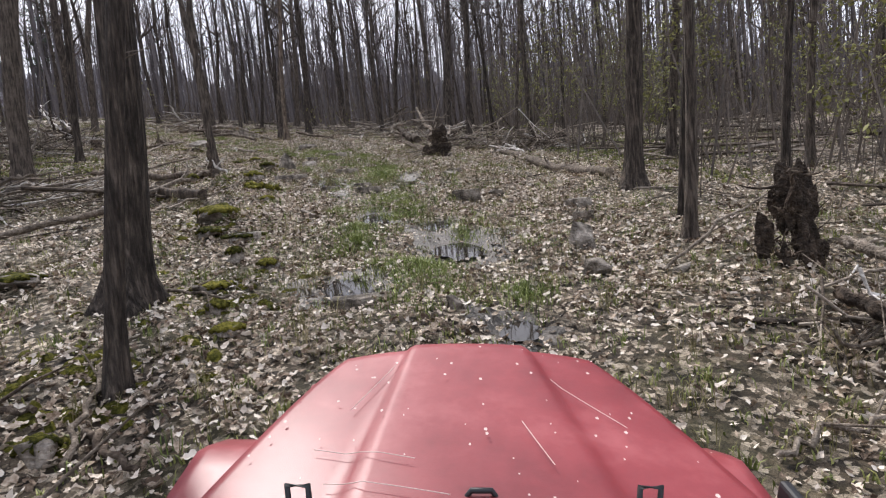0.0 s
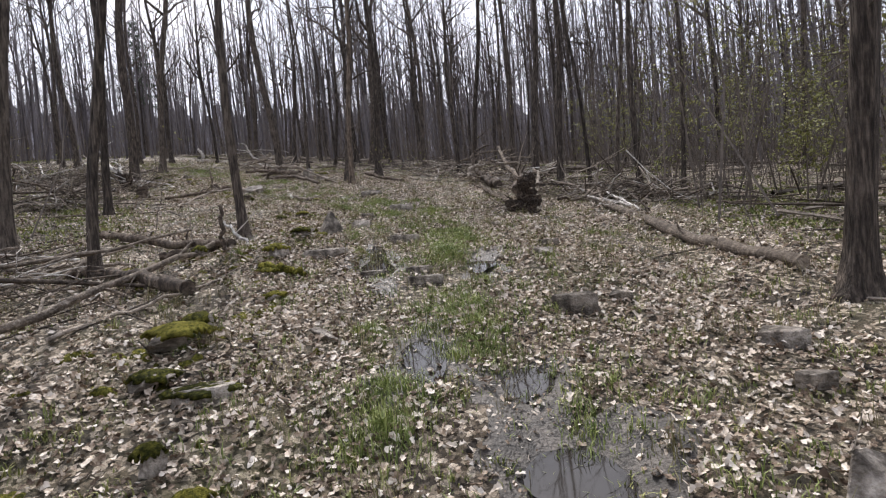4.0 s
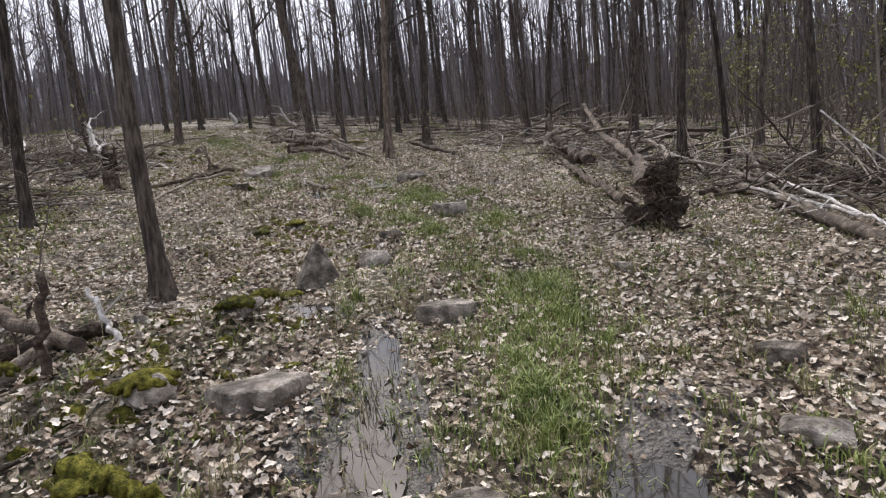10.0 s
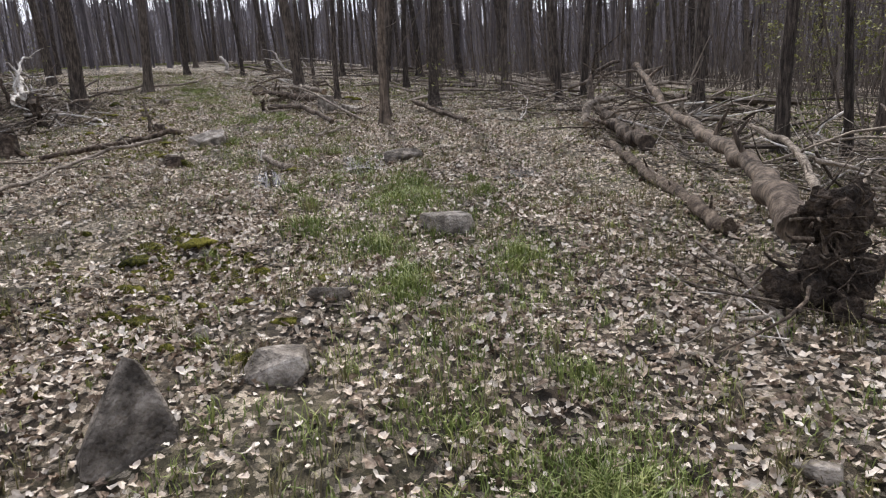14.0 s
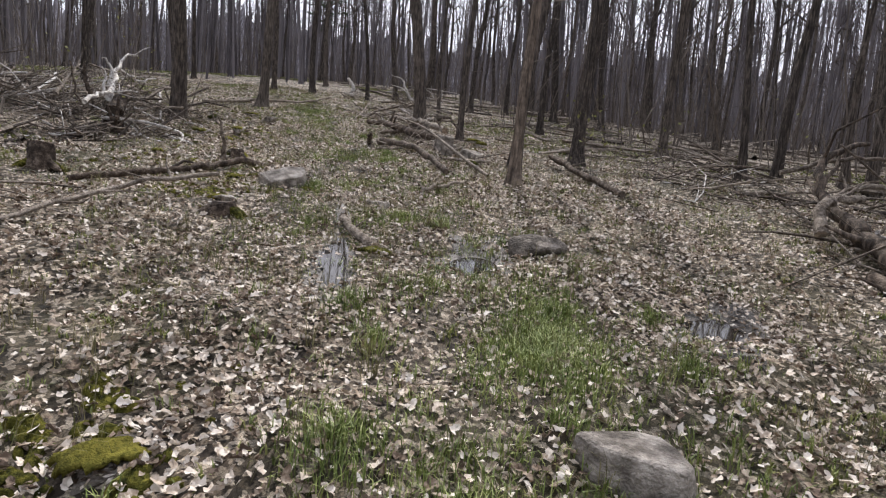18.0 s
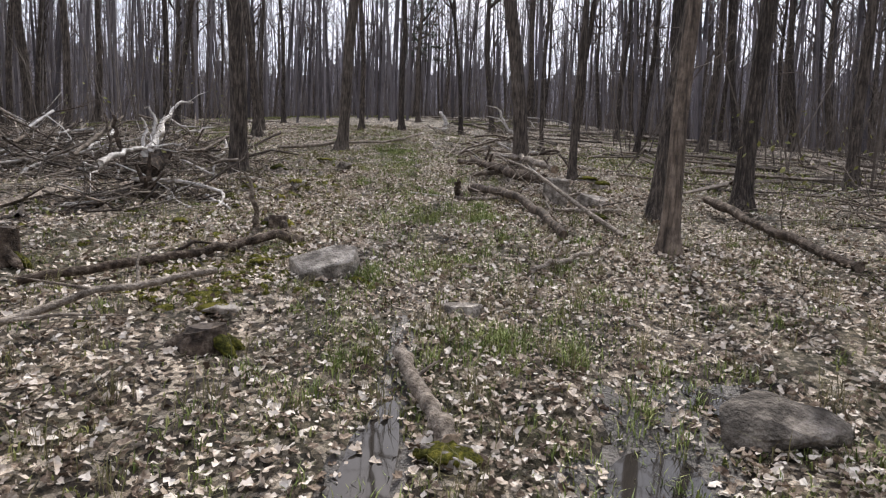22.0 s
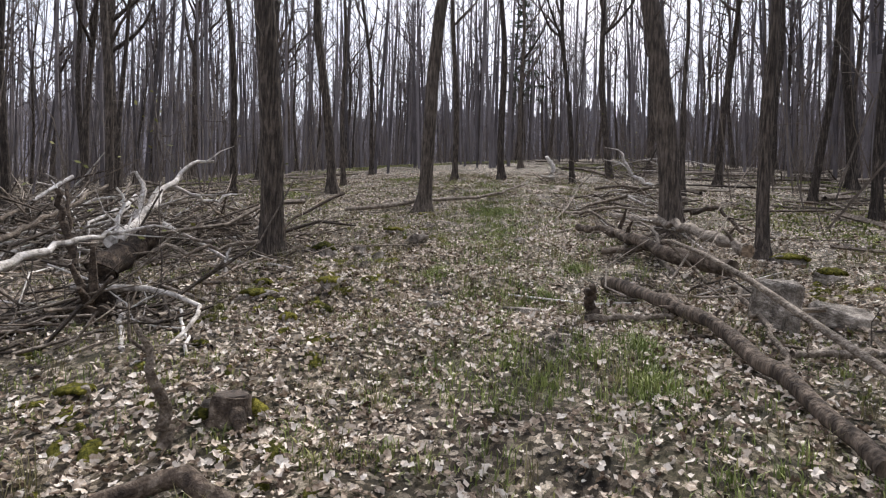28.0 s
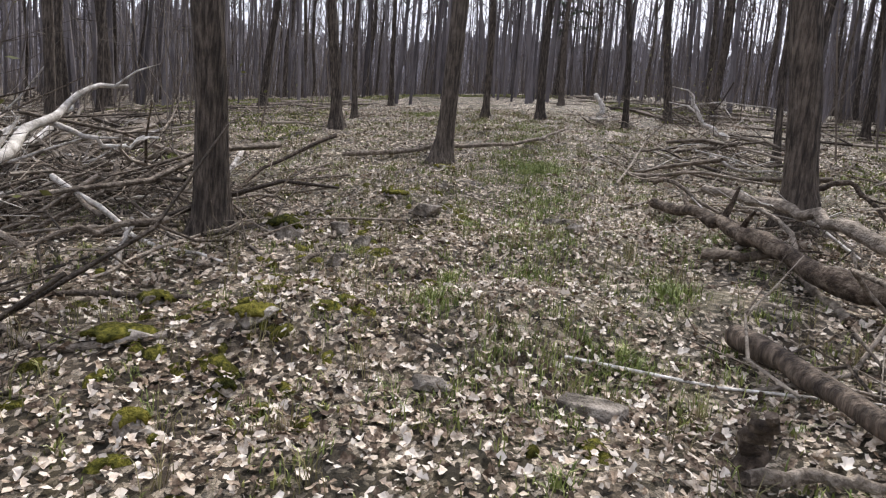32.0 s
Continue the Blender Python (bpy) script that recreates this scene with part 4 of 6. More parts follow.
log([(2.02, 17.39, 0.10), (2.67, 13.00, 0.10), (3.12, 10.48, 0.12)], 0.087, 0.088, seed=0, mat=DEAD, label="long weathered log fallen along the trail edge")
log([(1.78, 19.53, 0.10), (1.98, 17.58, 0.10), (2.22, 16.20, 0.10)], 0.067, 0.060, seed=1, mat=DEAD)
branch([(1.74, 18.82, 0.20), (2.06, 17.61, 0.20), (2.37, 16.51, 0.15)], 0.034, 0.029, seed=2, mat=BLEACH)
log([(-6.56, 11.06, 0.09), (-5.20, 10.55, 0.09), (-3.96, 9.85, 0.10)], 0.080, 0.095, seed=3, mat=BARK_PALE, ends="b", label="brown weathered log with a sawn end", cut=CUT_OLD, knots=1)
log([(-8.04, 13.89, 0.10), (-5.90, 12.88, 0.10), (-4.56, 12.16, 0.12)], 0.073, 0.064, seed=4, ends="b", cut=CUT_OLD, label="dark rotting log with a sawn end")
log([(-3.61, 11.06, 0.08), (-3.25, 10.97, 0.08), (-2.91, 10.96, 0.06)], 0.069, 0.036, seed=5, mat=MOSS, knots=0, label="short log overgrown with green moss")
branch([(-4.37, 12.37, 0.02), (-4.69, 12.56, 0.25), (-4.91, 12.68, 0.49)], 0.026, 0.020, seed=6, mat=BLEACH, forks=1)
branch([(-4.48, 11.82, 0.02), (-4.54, 11.90, 0.40), (-4.59, 11.97, 0.73)], 0.036, 0.030, seed=7, mat=ROTTEN, forks=0, label="dark broken stake standing in the ground", name="stake")
branch([(-4.61, 8.43, 0.05), (-4.30, 9.28, 0.05), (-3.79, 10.22, 0.05)], 0.025, 0.017, seed=8, mat=DEAD)
log([(-0.62, 22.85, 0.17), (-0.95, 23.75, 0.2), (-1.22, 24.6, 0.26)], 0.150, 0.115, seed=9, mat=BARK_PALE, ends="a", cut=CUT_OLD, knots=1, label="short sawn log with a dark round end")
branch([(-1.22, 24.6, 0.26), (-1.48, 25.4, 0.45), (-1.62, 25.8, 0.95), (-1.38, 26.0, 1.25), (-0.95, 26.2, 1.3)], 0.105, 0.035, seed=91, mat=BARK_PALE, forks=5, n=18, spread=1.3, label="crooked grey limb curling up from the sawn log")
log([(-0.01, 16.81, 0.62), (0.13, 18.72, 0.61), (-0.02, 20.97, 0.66), (-0.29, 23.41, 0.74), (-0.61, 26.24, 1.17)], 0.112, 0.055, seed=10, mat=BARK_PALE, knots=6, n=28, label="trunk of the uprooted tree lying on the slope")
log([(0.48, 18.03, 0.56), (0.58, 19.04, 0.73), (0.49, 20.59, 0.91)], 0.042, 0.026, seed=11, mat=DEAD, knots=2, label="barkless pale limb leaning on the root plate")
log([(-1.20, 23.30, 0.10), (-0.70, 20.90, 0.11), (-0.15, 18.40, 0.09)], 0.075, 0.085, seed=12, mat=ROTTEN, knots=5, n=24, label="dark mossy log rotting into the leaves")
branch([(-1.64, 24.24, 0.21), (-1.67, 24.64, 0.50), (-1.46, 24.93, 0.59), (-1.09, 25.10, 0.57)], 0.082, 0.049, seed=13, mat=DEAD)
branch([(-2.08, 26.09, 0.72), (-1.01, 26.61, 1.05), (-0.16, 26.98, 1.01)], 0.039, 0.027, seed=14, mat=DEAD)
branch([(-1.09, 25.73, 0.65), (-0.21, 26.14, 0.75), (0.61, 26.30, 0.75)], 0.038, 0.026, seed=15, mat=DEAD)
log([(-10.78, 28.17, 0.12), (-9.46, 27.19, 0.12), (-8.40, 26.31, 0.10), (-7.56, 25.43, 0.10)], 0.079, 0.054, seed=16, mat=BARK_PALE, label="long bare log lying beside the trail", n=18)
log([(-9.60, 29.00, 0.26), (-10.80, 29.62, 0.26), (-12.20, 30.70, 0.24), (-13.20, 31.30, 0.14)], 0.120, 0.065, seed=301, label="thick bark-covered log on the pile", n=22)
log([(-9.55, 29.32, 0.42), (-11.20, 30.95, 0.38), (-12.87, 32.00, 0.24)], 0.085, 0.055, seed=302, mat=DEAD, ends="a", label="bleached log with a pale sawn end", n=22)
log([(-10.06, 26.55, 0.07), (-9.90, 26.82, 0.07), (-9.44, 27.06, 0.06)], 0.037, 0.029, seed=19, mat=DEAD, knots=1)
branch([(-10.08, 26.69, 0.05), (-10.13, 26.68, 0.20), (-9.99, 26.51, 0.40)], 0.065, 0.029, seed=20, mat=ROTTEN, forks=0)
branch([(-9.34, 28.17, 0.25), (-8.74, 27.32, 0.10), (-8.21, 26.38, 0.04)], 0.024, 0.024, seed=21, mat=DEAD, forks=1)
log([(-8.39, 26.87, 0.08), (-8.01, 27.46, 0.08), (-7.67, 27.93, 0.08)], 0.030, 0.038, seed=22, mat=DEAD)
branch([(-11.81, 29.79, 0.10), (-11.31, 29.96, 0.10), (-11.07, 30.36, 0.20)], 0.055, 0.047, seed=23, mat=ROTTEN, forks=2)
branch([(-11.97, 33.41, 0.30), (-11.64, 33.85, 0.50), (-10.95, 33.36, 0.05)], 0.046, 0.029, seed=24, mat=ROTTEN, forks=2)
log([(-7.05, 21.49, 0.07), (-6.58, 21.18, 0.07), (-6.10, 20.78, 0.07)], 0.052, 0.059, seed=25, mat=DEAD, knots=1, ends="b", label="short pale log lying across the wet track")
branch([(-10.76, 20.41, 0.08), (-10.25, 21.81, 0.10), (-10.22, 22.83, 0.12), (-9.83, 22.82, 0.15), (-9.71, 22.92, 0.02)], 0.046, 0.059, seed=26, mat=ROTTEN, forks=1, n=18, label="long fallen limb beside the trail")
branch([(-10.55, 22.89, 0.07), (-10.52, 22.84, 0.46), (-10.52, 22.76, 0.67), (-10.53, 22.70, 0.84)], 0.048, 0.016, seed=27, mat=DEAD, forks=1, spread=0.3, label="pale broken limb standing up from the fallen branch")
log([(-14.25, 23.52, 0.47), (-14.72, 23.98, 0.56), (-15.05, 24.30, 0.66)], 0.165, 0.110, seed=28, mat=ROTTEN, ends="a", cut=CUT_OLD, label="sawn butt of a fallen tree propped on its stump", n=10)
log([(-14.05, 23.36, -0.08), (-14.13, 23.42, 0.12), (-14.22, 23.50, 0.34)], 0.190, 0.150, seed=37, mat=ROTTEN, knots=5, n=9, name="stump", label="dark rotten stump under the fallen trunk")
branch([(-14.75, 23.74, 0.73), (-15.26, 24.13, 0.85), (-15.66, 24.50, 0.99), (-16.07, 24.86, 1.20), (-16.21, 25.06, 1.29), (-16.36, 25.21, 1.50), (-16.41, 25.35, 1.57), (-16.49, 25.69, 1.52)], 0.090, 0.020, seed=29, mat=BLEACH, forks=3, n=22, spread=0.6, label="bleached crown limb of the fallen tree")
branch([(-15.21, 23.94, 0.83), (-15.25, 23.99, 1.08), (-15.29, 24.02, 1.22), (-15.31, 23.94, 1.37)], 0.036, 0.014, seed=30, mat=BLEACH, forks=1, spread=0.3, label="crooked bleached limb rising from the brush")
branch([(-15.44, 24.22, 0.88), (-15.51, 24.32, 1.11), (-15.60, 24.39, 1.32), (-15.62, 24.32, 1.39), (-15.75, 24.24, 1.43)], 0.052, 0.018, seed=31, mat=BLEACH, forks=0, label="thick bleached limb broken off at its tip")
branch([(-16.15, 24.92, 1.16), (-16.13, 25.26, 1.02), (-16.09, 25.60, 0.93), (-16.15, 25.71, 1.02), (-16.06, 25.90, 1.07)], 0.036, 0.013, seed=32, mat=BLEACH, forks=3, spread=0.5)
branch([(-14.30, 22.36, 0.84), (-14.66, 22.67, 0.90), (-15.46, 23.33, 1.09), (-16.31, 24.11, 1.24)], 0.036, 0.020, seed=33, mat=DEAD, forks=2, n=16, label="long pale pole lying over the brush")
branch([(-13.59, 22.45, 0.73), (-13.93, 22.84, 0.80), (-14.31, 23.42, 0.87), (-14.60, 23.90, 0.83), (-14.74, 24.41, 0.80)], 0.045, 0.012, seed=36, mat=BLEACH, forks=5, n=18, spread=0.8, label="bleached limb lying across the sawn butt")
branch([(-14.74, 23.35, 0.62), (-14.76, 23.26, 1.04), (-14.78, 23.19, 1.41)], 0.055, 0.030, seed=34, mat=ROTTEN, forks=0, name="stake", label="dark broken stem standing in the brush")
branch([(-15.12, 23.46, 0.50), (-15.50, 23.49, 0.96), (-15.65, 23.46, 1.42)], 0.026, 0.018, seed=35, mat=ROTTEN, forks=0)
branch([(-14.36, 24.49, 0.41), (-14.60, 24.31, 0.59), (-14.45, 23.77, 0.16)], 0.027, 0.011, seed=38, mat=DEAD, forks=4)
branch([(-14.71, 25.60, 0.44), (-14.78, 24.94, 0.44), (-14.74, 24.11, 0.40)], 0.031, 0.012, seed=39, mat=DEAD, forks=4)
branch([(-14.95, 23.90, 0.05), (-13.43, 23.49, 0.05), (-12.50, 23.24, 0.02)], 0.039, 0.023, seed=40, mat=BLEACH, forks=1)
branch([(-13.60, 24.02, 0.05), (-12.90, 23.63, 0.05)], 0.032, 0.019, seed=41, mat=DEAD, forks=1)
branch([(-19.12, 30.15, 0.06), (-18.31, 31.99, 0.10), (-18.19, 34.46, 0.12), (-19.16, 37.25, 0.15)], 0.050, 0.034, seed=42, mat=DEAD, forks=3, n=16, label="long thin pole lying across the trail")
log([(-6.58, 28.94, 0.20), (-5.32, 27.29, 0.10), (-4.38, 25.80, 0.08)], 0.062, 0.050, seed=43, mat=ROTTEN)
branch([(-12.08, 23.61, 0.02), (-12.53, 23.77, 0.05), (-13.42, 24.07, 0.10)], 0.016, 0.018, seed=44, mat=BLEACH, forks=1)
branch([(-14.93, 25.23, 0.03), (-15.38, 25.47, 0.30)], 0.025, 0.021, seed=45, mat=BLEACH, forks=0)
branch([(-13.90, 26.41, 0.03), (-14.54, 27.21, 0.15)], 0.026, 0.020, seed=46, mat=DEAD, forks=1)
branch([(-21.18, 41.74, 0.04), (-21.19, 41.85, 0.48), (-21.45, 41.71, 0.96)], 0.114, 0.073, seed=47, mat=BLEACH, forks=1, label="white broken snag standing in the brush")
branch([(-16.39, 40.90, 0.18), (-17.01, 40.48, 0.44), (-17.20, 40.41, 0.88), (-17.38, 40.32, 1.24)], 0.078, 0.044, seed=48, mat=BLEACH, forks=2)
branch([(-7.29, 24.05, 0.05), (-7.18, 24.40, 0.08), (-6.94, 24.98, 0.06)], 0.035, 0.025, seed=49, mat=DEAD, forks=1)
branch([(-8.95, 18.02, 0.08), (-9.35, 20.02, 0.15), (-8.94, 21.27, 0.30)], 0.031, 0.033, seed=50, mat=DEAD, forks=4)
log([(3.64, 5.06, 0.21), (3.74, 4.74, 0.18), (3.82, 4.42, 0.13)], 0.051, 0.062, seed=51, mat=DEAD)
log([(2.75, 3.83, 0.20), (2.87, 3.21, 0.15)], 0.047, 0.062, seed=52)
branch([(2.11, 5.34, 0.05), (2.75, 5.52, 0.33), (3.47, 5.68, 0.53)], 0.017, 0.010, seed=53, mat=DEAD, forks=3)
branch([(1.51, 2.44, 0.05), (1.85, 2.51, 0.10), (2.34, 2.51, 0.20)], 0.019, 0.012, seed=54, mat=DEAD, forks=3)
branch([(2.44, 3.25, 0.05), (2.61, 2.82, 0.05)], 0.020, 0.014, seed=55, mat=DEAD, forks=2)
branch([(-2.70, 2.69, 0.10), (-2.13, 2.48, 0.08), (-1.66, 2.34, 0.06)], 0.029, 0.019, seed=56, mat=DEAD, forks=2)
branch([(-3.18, 3.39, 0.05), (-2.60, 3.34, 0.05)], 0.032, 0.021, seed=57, mat=ROTTEN, forks=1)
branch([(-2.17, 3.13, 0.05), (-1.65, 2.70, 0.05)], 0.027, 0.019, seed=58, mat=ROTTEN, forks=0)
branch([(-6.35, 7.73, 0.10), (-5.06, 8.36, 0.20), (-4.86, 12.19, 0.20)], 0.048, 0.042, seed=59, mat=DEAD, forks=4)
log([(-5.86, 12.26, 0.08), (-5.31, 12.63, 0.08), (-4.79, 12.79, 0.08)], 0.069, 0.056, seed=60)
branch([(-9.59, 11.97, 0.20), (-6.67, 11.52, 0.10)], 0.042, 0.030, seed=61, mat=BLEACH, forks=2)
branch([(-2.84, 5.60, 0.05), (-1.89, 5.12, 0.03)], 0.020, 0.012, seed=62, mat=DEAD, forks=2)
branch([(-2.13, 2.84, 0.03), (-2.46, 3.96, 0.06)], 0.022, 0.015, seed=63, mat=DEAD, forks=1)
branch([(1.95, 20.40, 0.15), (2.05, 18.60, 0.22), (1.95, 16.90, 0.12)], 0.050, 0.02, seed=92, mat=DEAD, forks=6, n=16, spread=1.4, label="dead limb lying along the edge of the brush")
branch([(2.35, 20.20, 0.15), (2.30, 18.00, 0.22), (2.45, 16.00, 0.12)], 0.040, 0.02, seed=93, mat=BLEACH, forks=6, n=16, spread=1.4, label="dead limb lying along the edge of the brush")
branch([(2.60, 21.50, 0.15), (2.75, 18.50, 0.22), (2.55, 15.60, 0.12)], 0.045, 0.02, seed=94, mat=ROTTEN, forks=6, n=16, spread=1.4, label="dead limb lying along the edge of the brush")
brush_pile(-0.07, 24.69, 2.40, 1.60, 74, 9, 1.90, 0.80, 64, mat=DEAD)
brush_pile(1.94, 21.18, 1.80, 1.60, 68, 6, 2.20, 0.60, 65, mat=DEAD)
brush_pile(2.59, 19.70, 2.00, 1.20, 62, 5, 2.20, 0.50, 66, mat=DEAD)
brush_pile(-9.71, 28.15, 1.30, 0.90, 14, 1, 0.20, 0.60, 67, mat=DEAD)
brush_pile(-19.97, 23.43, 2.40, 1.60, 85, 8, 0.30, 0.80, 68, mat=DEAD)
brush_pile(-19.86, 23.87, 2.00, 1.50, 68, 6, 0.80, 0.80, 69, mat=DEAD)
brush_pile(-12.04, 17.58, 2.00, 1.30, 96, 6, 0.80, 0.70, 70, mat=DEAD)
brush_pile(-7.09, 9.84, 2.00, 1.40, 62, 6, 0.10, 0.70, 71, mat=DEAD)
brush_pile(-17.67, 26.12, 2.30, 1.60, 108, 8, 0.80, 0.70, 72, mat=DEAD)
brush_pile(-17.67, 25.32, 2.20, 1.50, 119, 10, 0.80, 0.80, 73, mat=DEAD)
brush_pile(-15.41, 25.95, 1.00, 0.50, 16, 1, 0.80, 0.12, 74, mat=DEAD)
brush_pile(-23.03, 25.35, 2.40, 2.00, 119, 12, 0.60, 1.00, 75, mat=DEAD)
brush_pile(-19.82, 24.17, 2.40, 1.80, 119, 12, 0.60, 0.90, 76, mat=DEAD)
brush_pile(-14.27, 23.31, 1.60, 1.00, 74, 5, 0.60, 0.30, 77, mat=DEAD)
brush_pile(-12.05, 31.39, 1.50, 1.10, 28, 1, 2.60, 0.40, 78, mat=DEAD)
brush_pile(-11.27, 30.45, 1.40, 0.80, 15, 1, 2.40, 0.25, 79, mat=DEAD)
brush_pile(-15.02, 34.11, 1.30, 0.80, 25, 3, 2.20, 0.35, 80, mat=DEAD)
brush_pile(-19.63, 46.00, 2.20, 1.50, 57, 8, 2.00, 0.80, 81, mat=DEAD)
brush_pile(-20.43, 41.03, 1.30, 1.00, 21, 4, 2.00, 0.60, 82, mat=DEAD)
brush_pile(-3.05, 30.64, 3.00, 1.50, 37, 3, 2.40, 0.35, 83, mat=DEAD)
brush_pile(-0.42, 16.50, 0.50, 0.45, 15, 4, 0.40, 0.40, 190, mat=DEAD)
brush_pile(-3.46, 28.89, 2.40, 1.50, 18, 3, 2.20, 0.35, 85, mat=DEAD)
brush_pile(-14.43, 36.03, 2.00, 1.40, 37, 6, 2.20, 0.60, 86, mat=DEAD)
brush_pile(-45.16, 29.11, 3.50, 2.00, 54, 8, 0.70, 0.80, 87, mat=DEAD)
brush_pile(2.95, 3.60, 0.60, 0.50, 26, 2, 2.00, 0.20, 88, mat=DEAD)
brush_pile(3.47, 18.75, 2.20, 1.20, 74, 6, 2.20, 0.60, 89, mat=DEAD)
brush_pile(-21.02, 24.14, 2.20, 1.40, 74, 6, 0.70, 0.80, 90, mat=DEAD)
stump(-11.63, 20.56, 0.16, 0.40, 3)
stump(-8.32, 20.77, 0.14, 0.20, 4)
stump(-10.71, 23.37, 0.12, 0.2, 5)
pine(-39.4, 62.6, 15.0, 6)


# ---- growth on the floor ----
def blades(name, label, patches, mat, tall, seed, wide=0.0036):
    """Grass in patches (x, y, radius across, radius along, turn, blades): each blade three bent segments."""
    rng = np.random.default_rng(seed)
    V, Tn, base = [], [], 0
    for x, y, rx, ry, turn, count in patches:
        a, q = rng.uniform(0, 6.28, count), rng.random(count) ** 0.6 * rng.uniform(0.5, 1.3, count)
        q = q * (1 + 0.35 * np.sin(3 * a + x) + 0.3 * np.sin(5 * a + y)) + 0.25 * rng.standard_normal(count)
        u, w = rx * q * np.cos(a), ry * q * np.sin(a)
        px, py = x + u * math.cos(turn) - w * math.sin(turn), y + u * math.sin(turn) + w * math.cos(turn)
        pz = floor_z(px, py)
        h = tall * rng.uniform(0.4, 1.3, count) * (1.1 - 0.3 * q)
        b = rng.uniform(0, 6.28, count)
        bend = rng.uniform(0.2, 0.9, count) * h
        dx, dy = np.cos(b), np.sin(b)
        foot = np.stack([px, py, pz - 0.01], 1)
        wv = np.stack([-dy, dx, np.zeros(count)], 1) * wide
        m = foot + np.stack([dx * bend * 0.3, dy * bend * 0.3, h * 0.6], 1)
        e = foot + np.stack([dx * bend, dy * bend, h * (1 - 0.3 * bend / h)], 1)
        V.append(np.stack([foot - wv, foot + wv, m - wv * 0.8, m + wv * 0.8, e], 1).reshape(-1, 3))
        t = np.array([[0, 1, 3], [0, 3, 2], [2, 3, 4]])
        Tn.append((base + np.arange(count)[:, None, None] * 5 + t[None]).reshape(-1, 3))
        base += 5 * count
    return tagged(new(name, fast_mesh(name, np.concatenate(V), np.concatenate(Tn), mat)), label, "grass", kind="stuff")


blades("grass", "fresh green grass growing in patches on the trail", [
    (-1.04, 7.17, 0.47, 0.58, 0.14, 1292),
    (-1.05, 13.56, 0.46, 0.58, 0.08, 1260),
    (-1.29, 14.43, 0.40, 0.52, 0.09, 990),
    (-1.33, 12.63, 0.27, 0.38, 0.10, 483),
    (-3.89, 19.82, 0.51, 0.63, 0.29, 1525),
    (-4.05, 20.35, 0.45, 0.56, 0.28, 1176),
    (-3.89, 20.42, 0.23, 0.34, 0.18, 368),
    (-8.94, 25.58, 0.27, 0.39, 0.54, 500),
    (-11.49, 28.61, 0.19, 0.31, 0.43, 279),
    (-14.12, 28.76, 0.17, 0.28, 0.78, 224),
    (-0.49, 10.51, 0.13, 0.24, 0.01, 147),
], GRASS, 0.13, 60)
blades("grass", "fresh green grass growing in patches on the trail", [
    (0.72, 4.96, 0.33, 0.45, -0.14, 708),
    (-1.12, 12.04, 0.37, 0.48, 0.12, 837),
    (-1.22, 12.20, 0.28, 0.39, 0.11, 506),
    (-3.86, 19.55, 0.53, 0.65, 0.25, 1622),
    (-2.91, 16.63, 0.16, 0.28, 0.29, 215),
    (-4.90, 18.90, 0.22, 0.28, 0.54, 290),
    (-2.81, 19.63, 0.15, 0.17, -0.10, 120),
    (-12.57, 26.87, 0.26, 0.37, 0.81, 457),
    (-11.16, 27.38, 0.10, 0.16, 0.48, 120),
    (-3.26, 8.50, 0.11, 0.23, 0.73, 122),
], GRASS, 0.13, 61)
blades("grass", "fresh green grass growing in patches on the trail", [
    (-0.24, 5.79, 0.36, 0.45, 0.04, 751),
    (-1.12, 7.65, 0.45, 0.29, 0.22, 629),
    (-2.81, 16.39, 0.33, 0.45, 0.21, 702),
    (-2.82, 16.38, 0.22, 0.33, 0.23, 336),
    (-1.42, 15.47, 0.40, 0.20, 0.01, 382),
    (-5.43, 19.30, 0.22, 0.33, 0.58, 344),
    (-7.35, 21.17, 0.12, 0.23, 0.74, 133),
    (-9.32, 26.19, 0.28, 0.40, 0.45, 533),
    (-12.95, 27.40, 0.15, 0.27, 0.81, 191),
    (-3.33, 8.86, 0.13, 0.24, 0.50, 145),
], GRASS, 0.13, 62)
blades("grass", "fresh green grass growing in patches on the trail", [
    (-1.03, 11.68, 0.46, 0.57, 0.09, 1237),
    (-1.54, 8.93, 0.16, 0.27, 0.24, 200),
    (-3.77, 19.15, 0.49, 0.60, 0.24, 1375),
    (-2.52, 12.33, 0.15, 0.26, 0.36, 177),
    (-2.09, 17.40, 0.46, 0.57, 0.12, 1225),
    (-2.83, 19.78, 0.15, 0.22, 0.08, 155),
    (-8.42, 22.66, 0.20, 0.31, 0.71, 288),
    (-11.51, 28.68, 0.20, 0.31, 0.56, 290),
    (-25.52, 37.41, 0.70, 0.82, 0.88, 2600),
    (-2.97, 13.83, 0.07, 0.11, 0.59, 120),
], GRASS, 0.13, 63)
blades("grass", "fresh green grass growing in patches on the trail", [
    (-3.50, 17.59, 0.51, 0.63, 0.20, 1507),
    (-1.20, 14.28, 0.45, 0.57, 0.10, 1214),
    (-1.35, 14.64, 0.47, 0.57, 0.07, 1258),
    (-2.94, 13.48, 0.12, 0.23, 0.36, 131),
    (-4.30, 17.62, 0.30, 0.41, 0.44, 575),
    (-3.24, 20.94, 0.19, 0.30, 0.13, 260),
    (-6.55, 22.14, 0.31, 0.38, 0.49, 558),
    (-15.84, 32.14, 0.46, 0.58, 0.69, 1260),
    (-16.16, 32.56, 0.53, 0.64, 0.67, 1599),
    (-0.71, 12.98, 0.10, 0.21, -0.03, 120),
], GRASS, 0.13, 64)


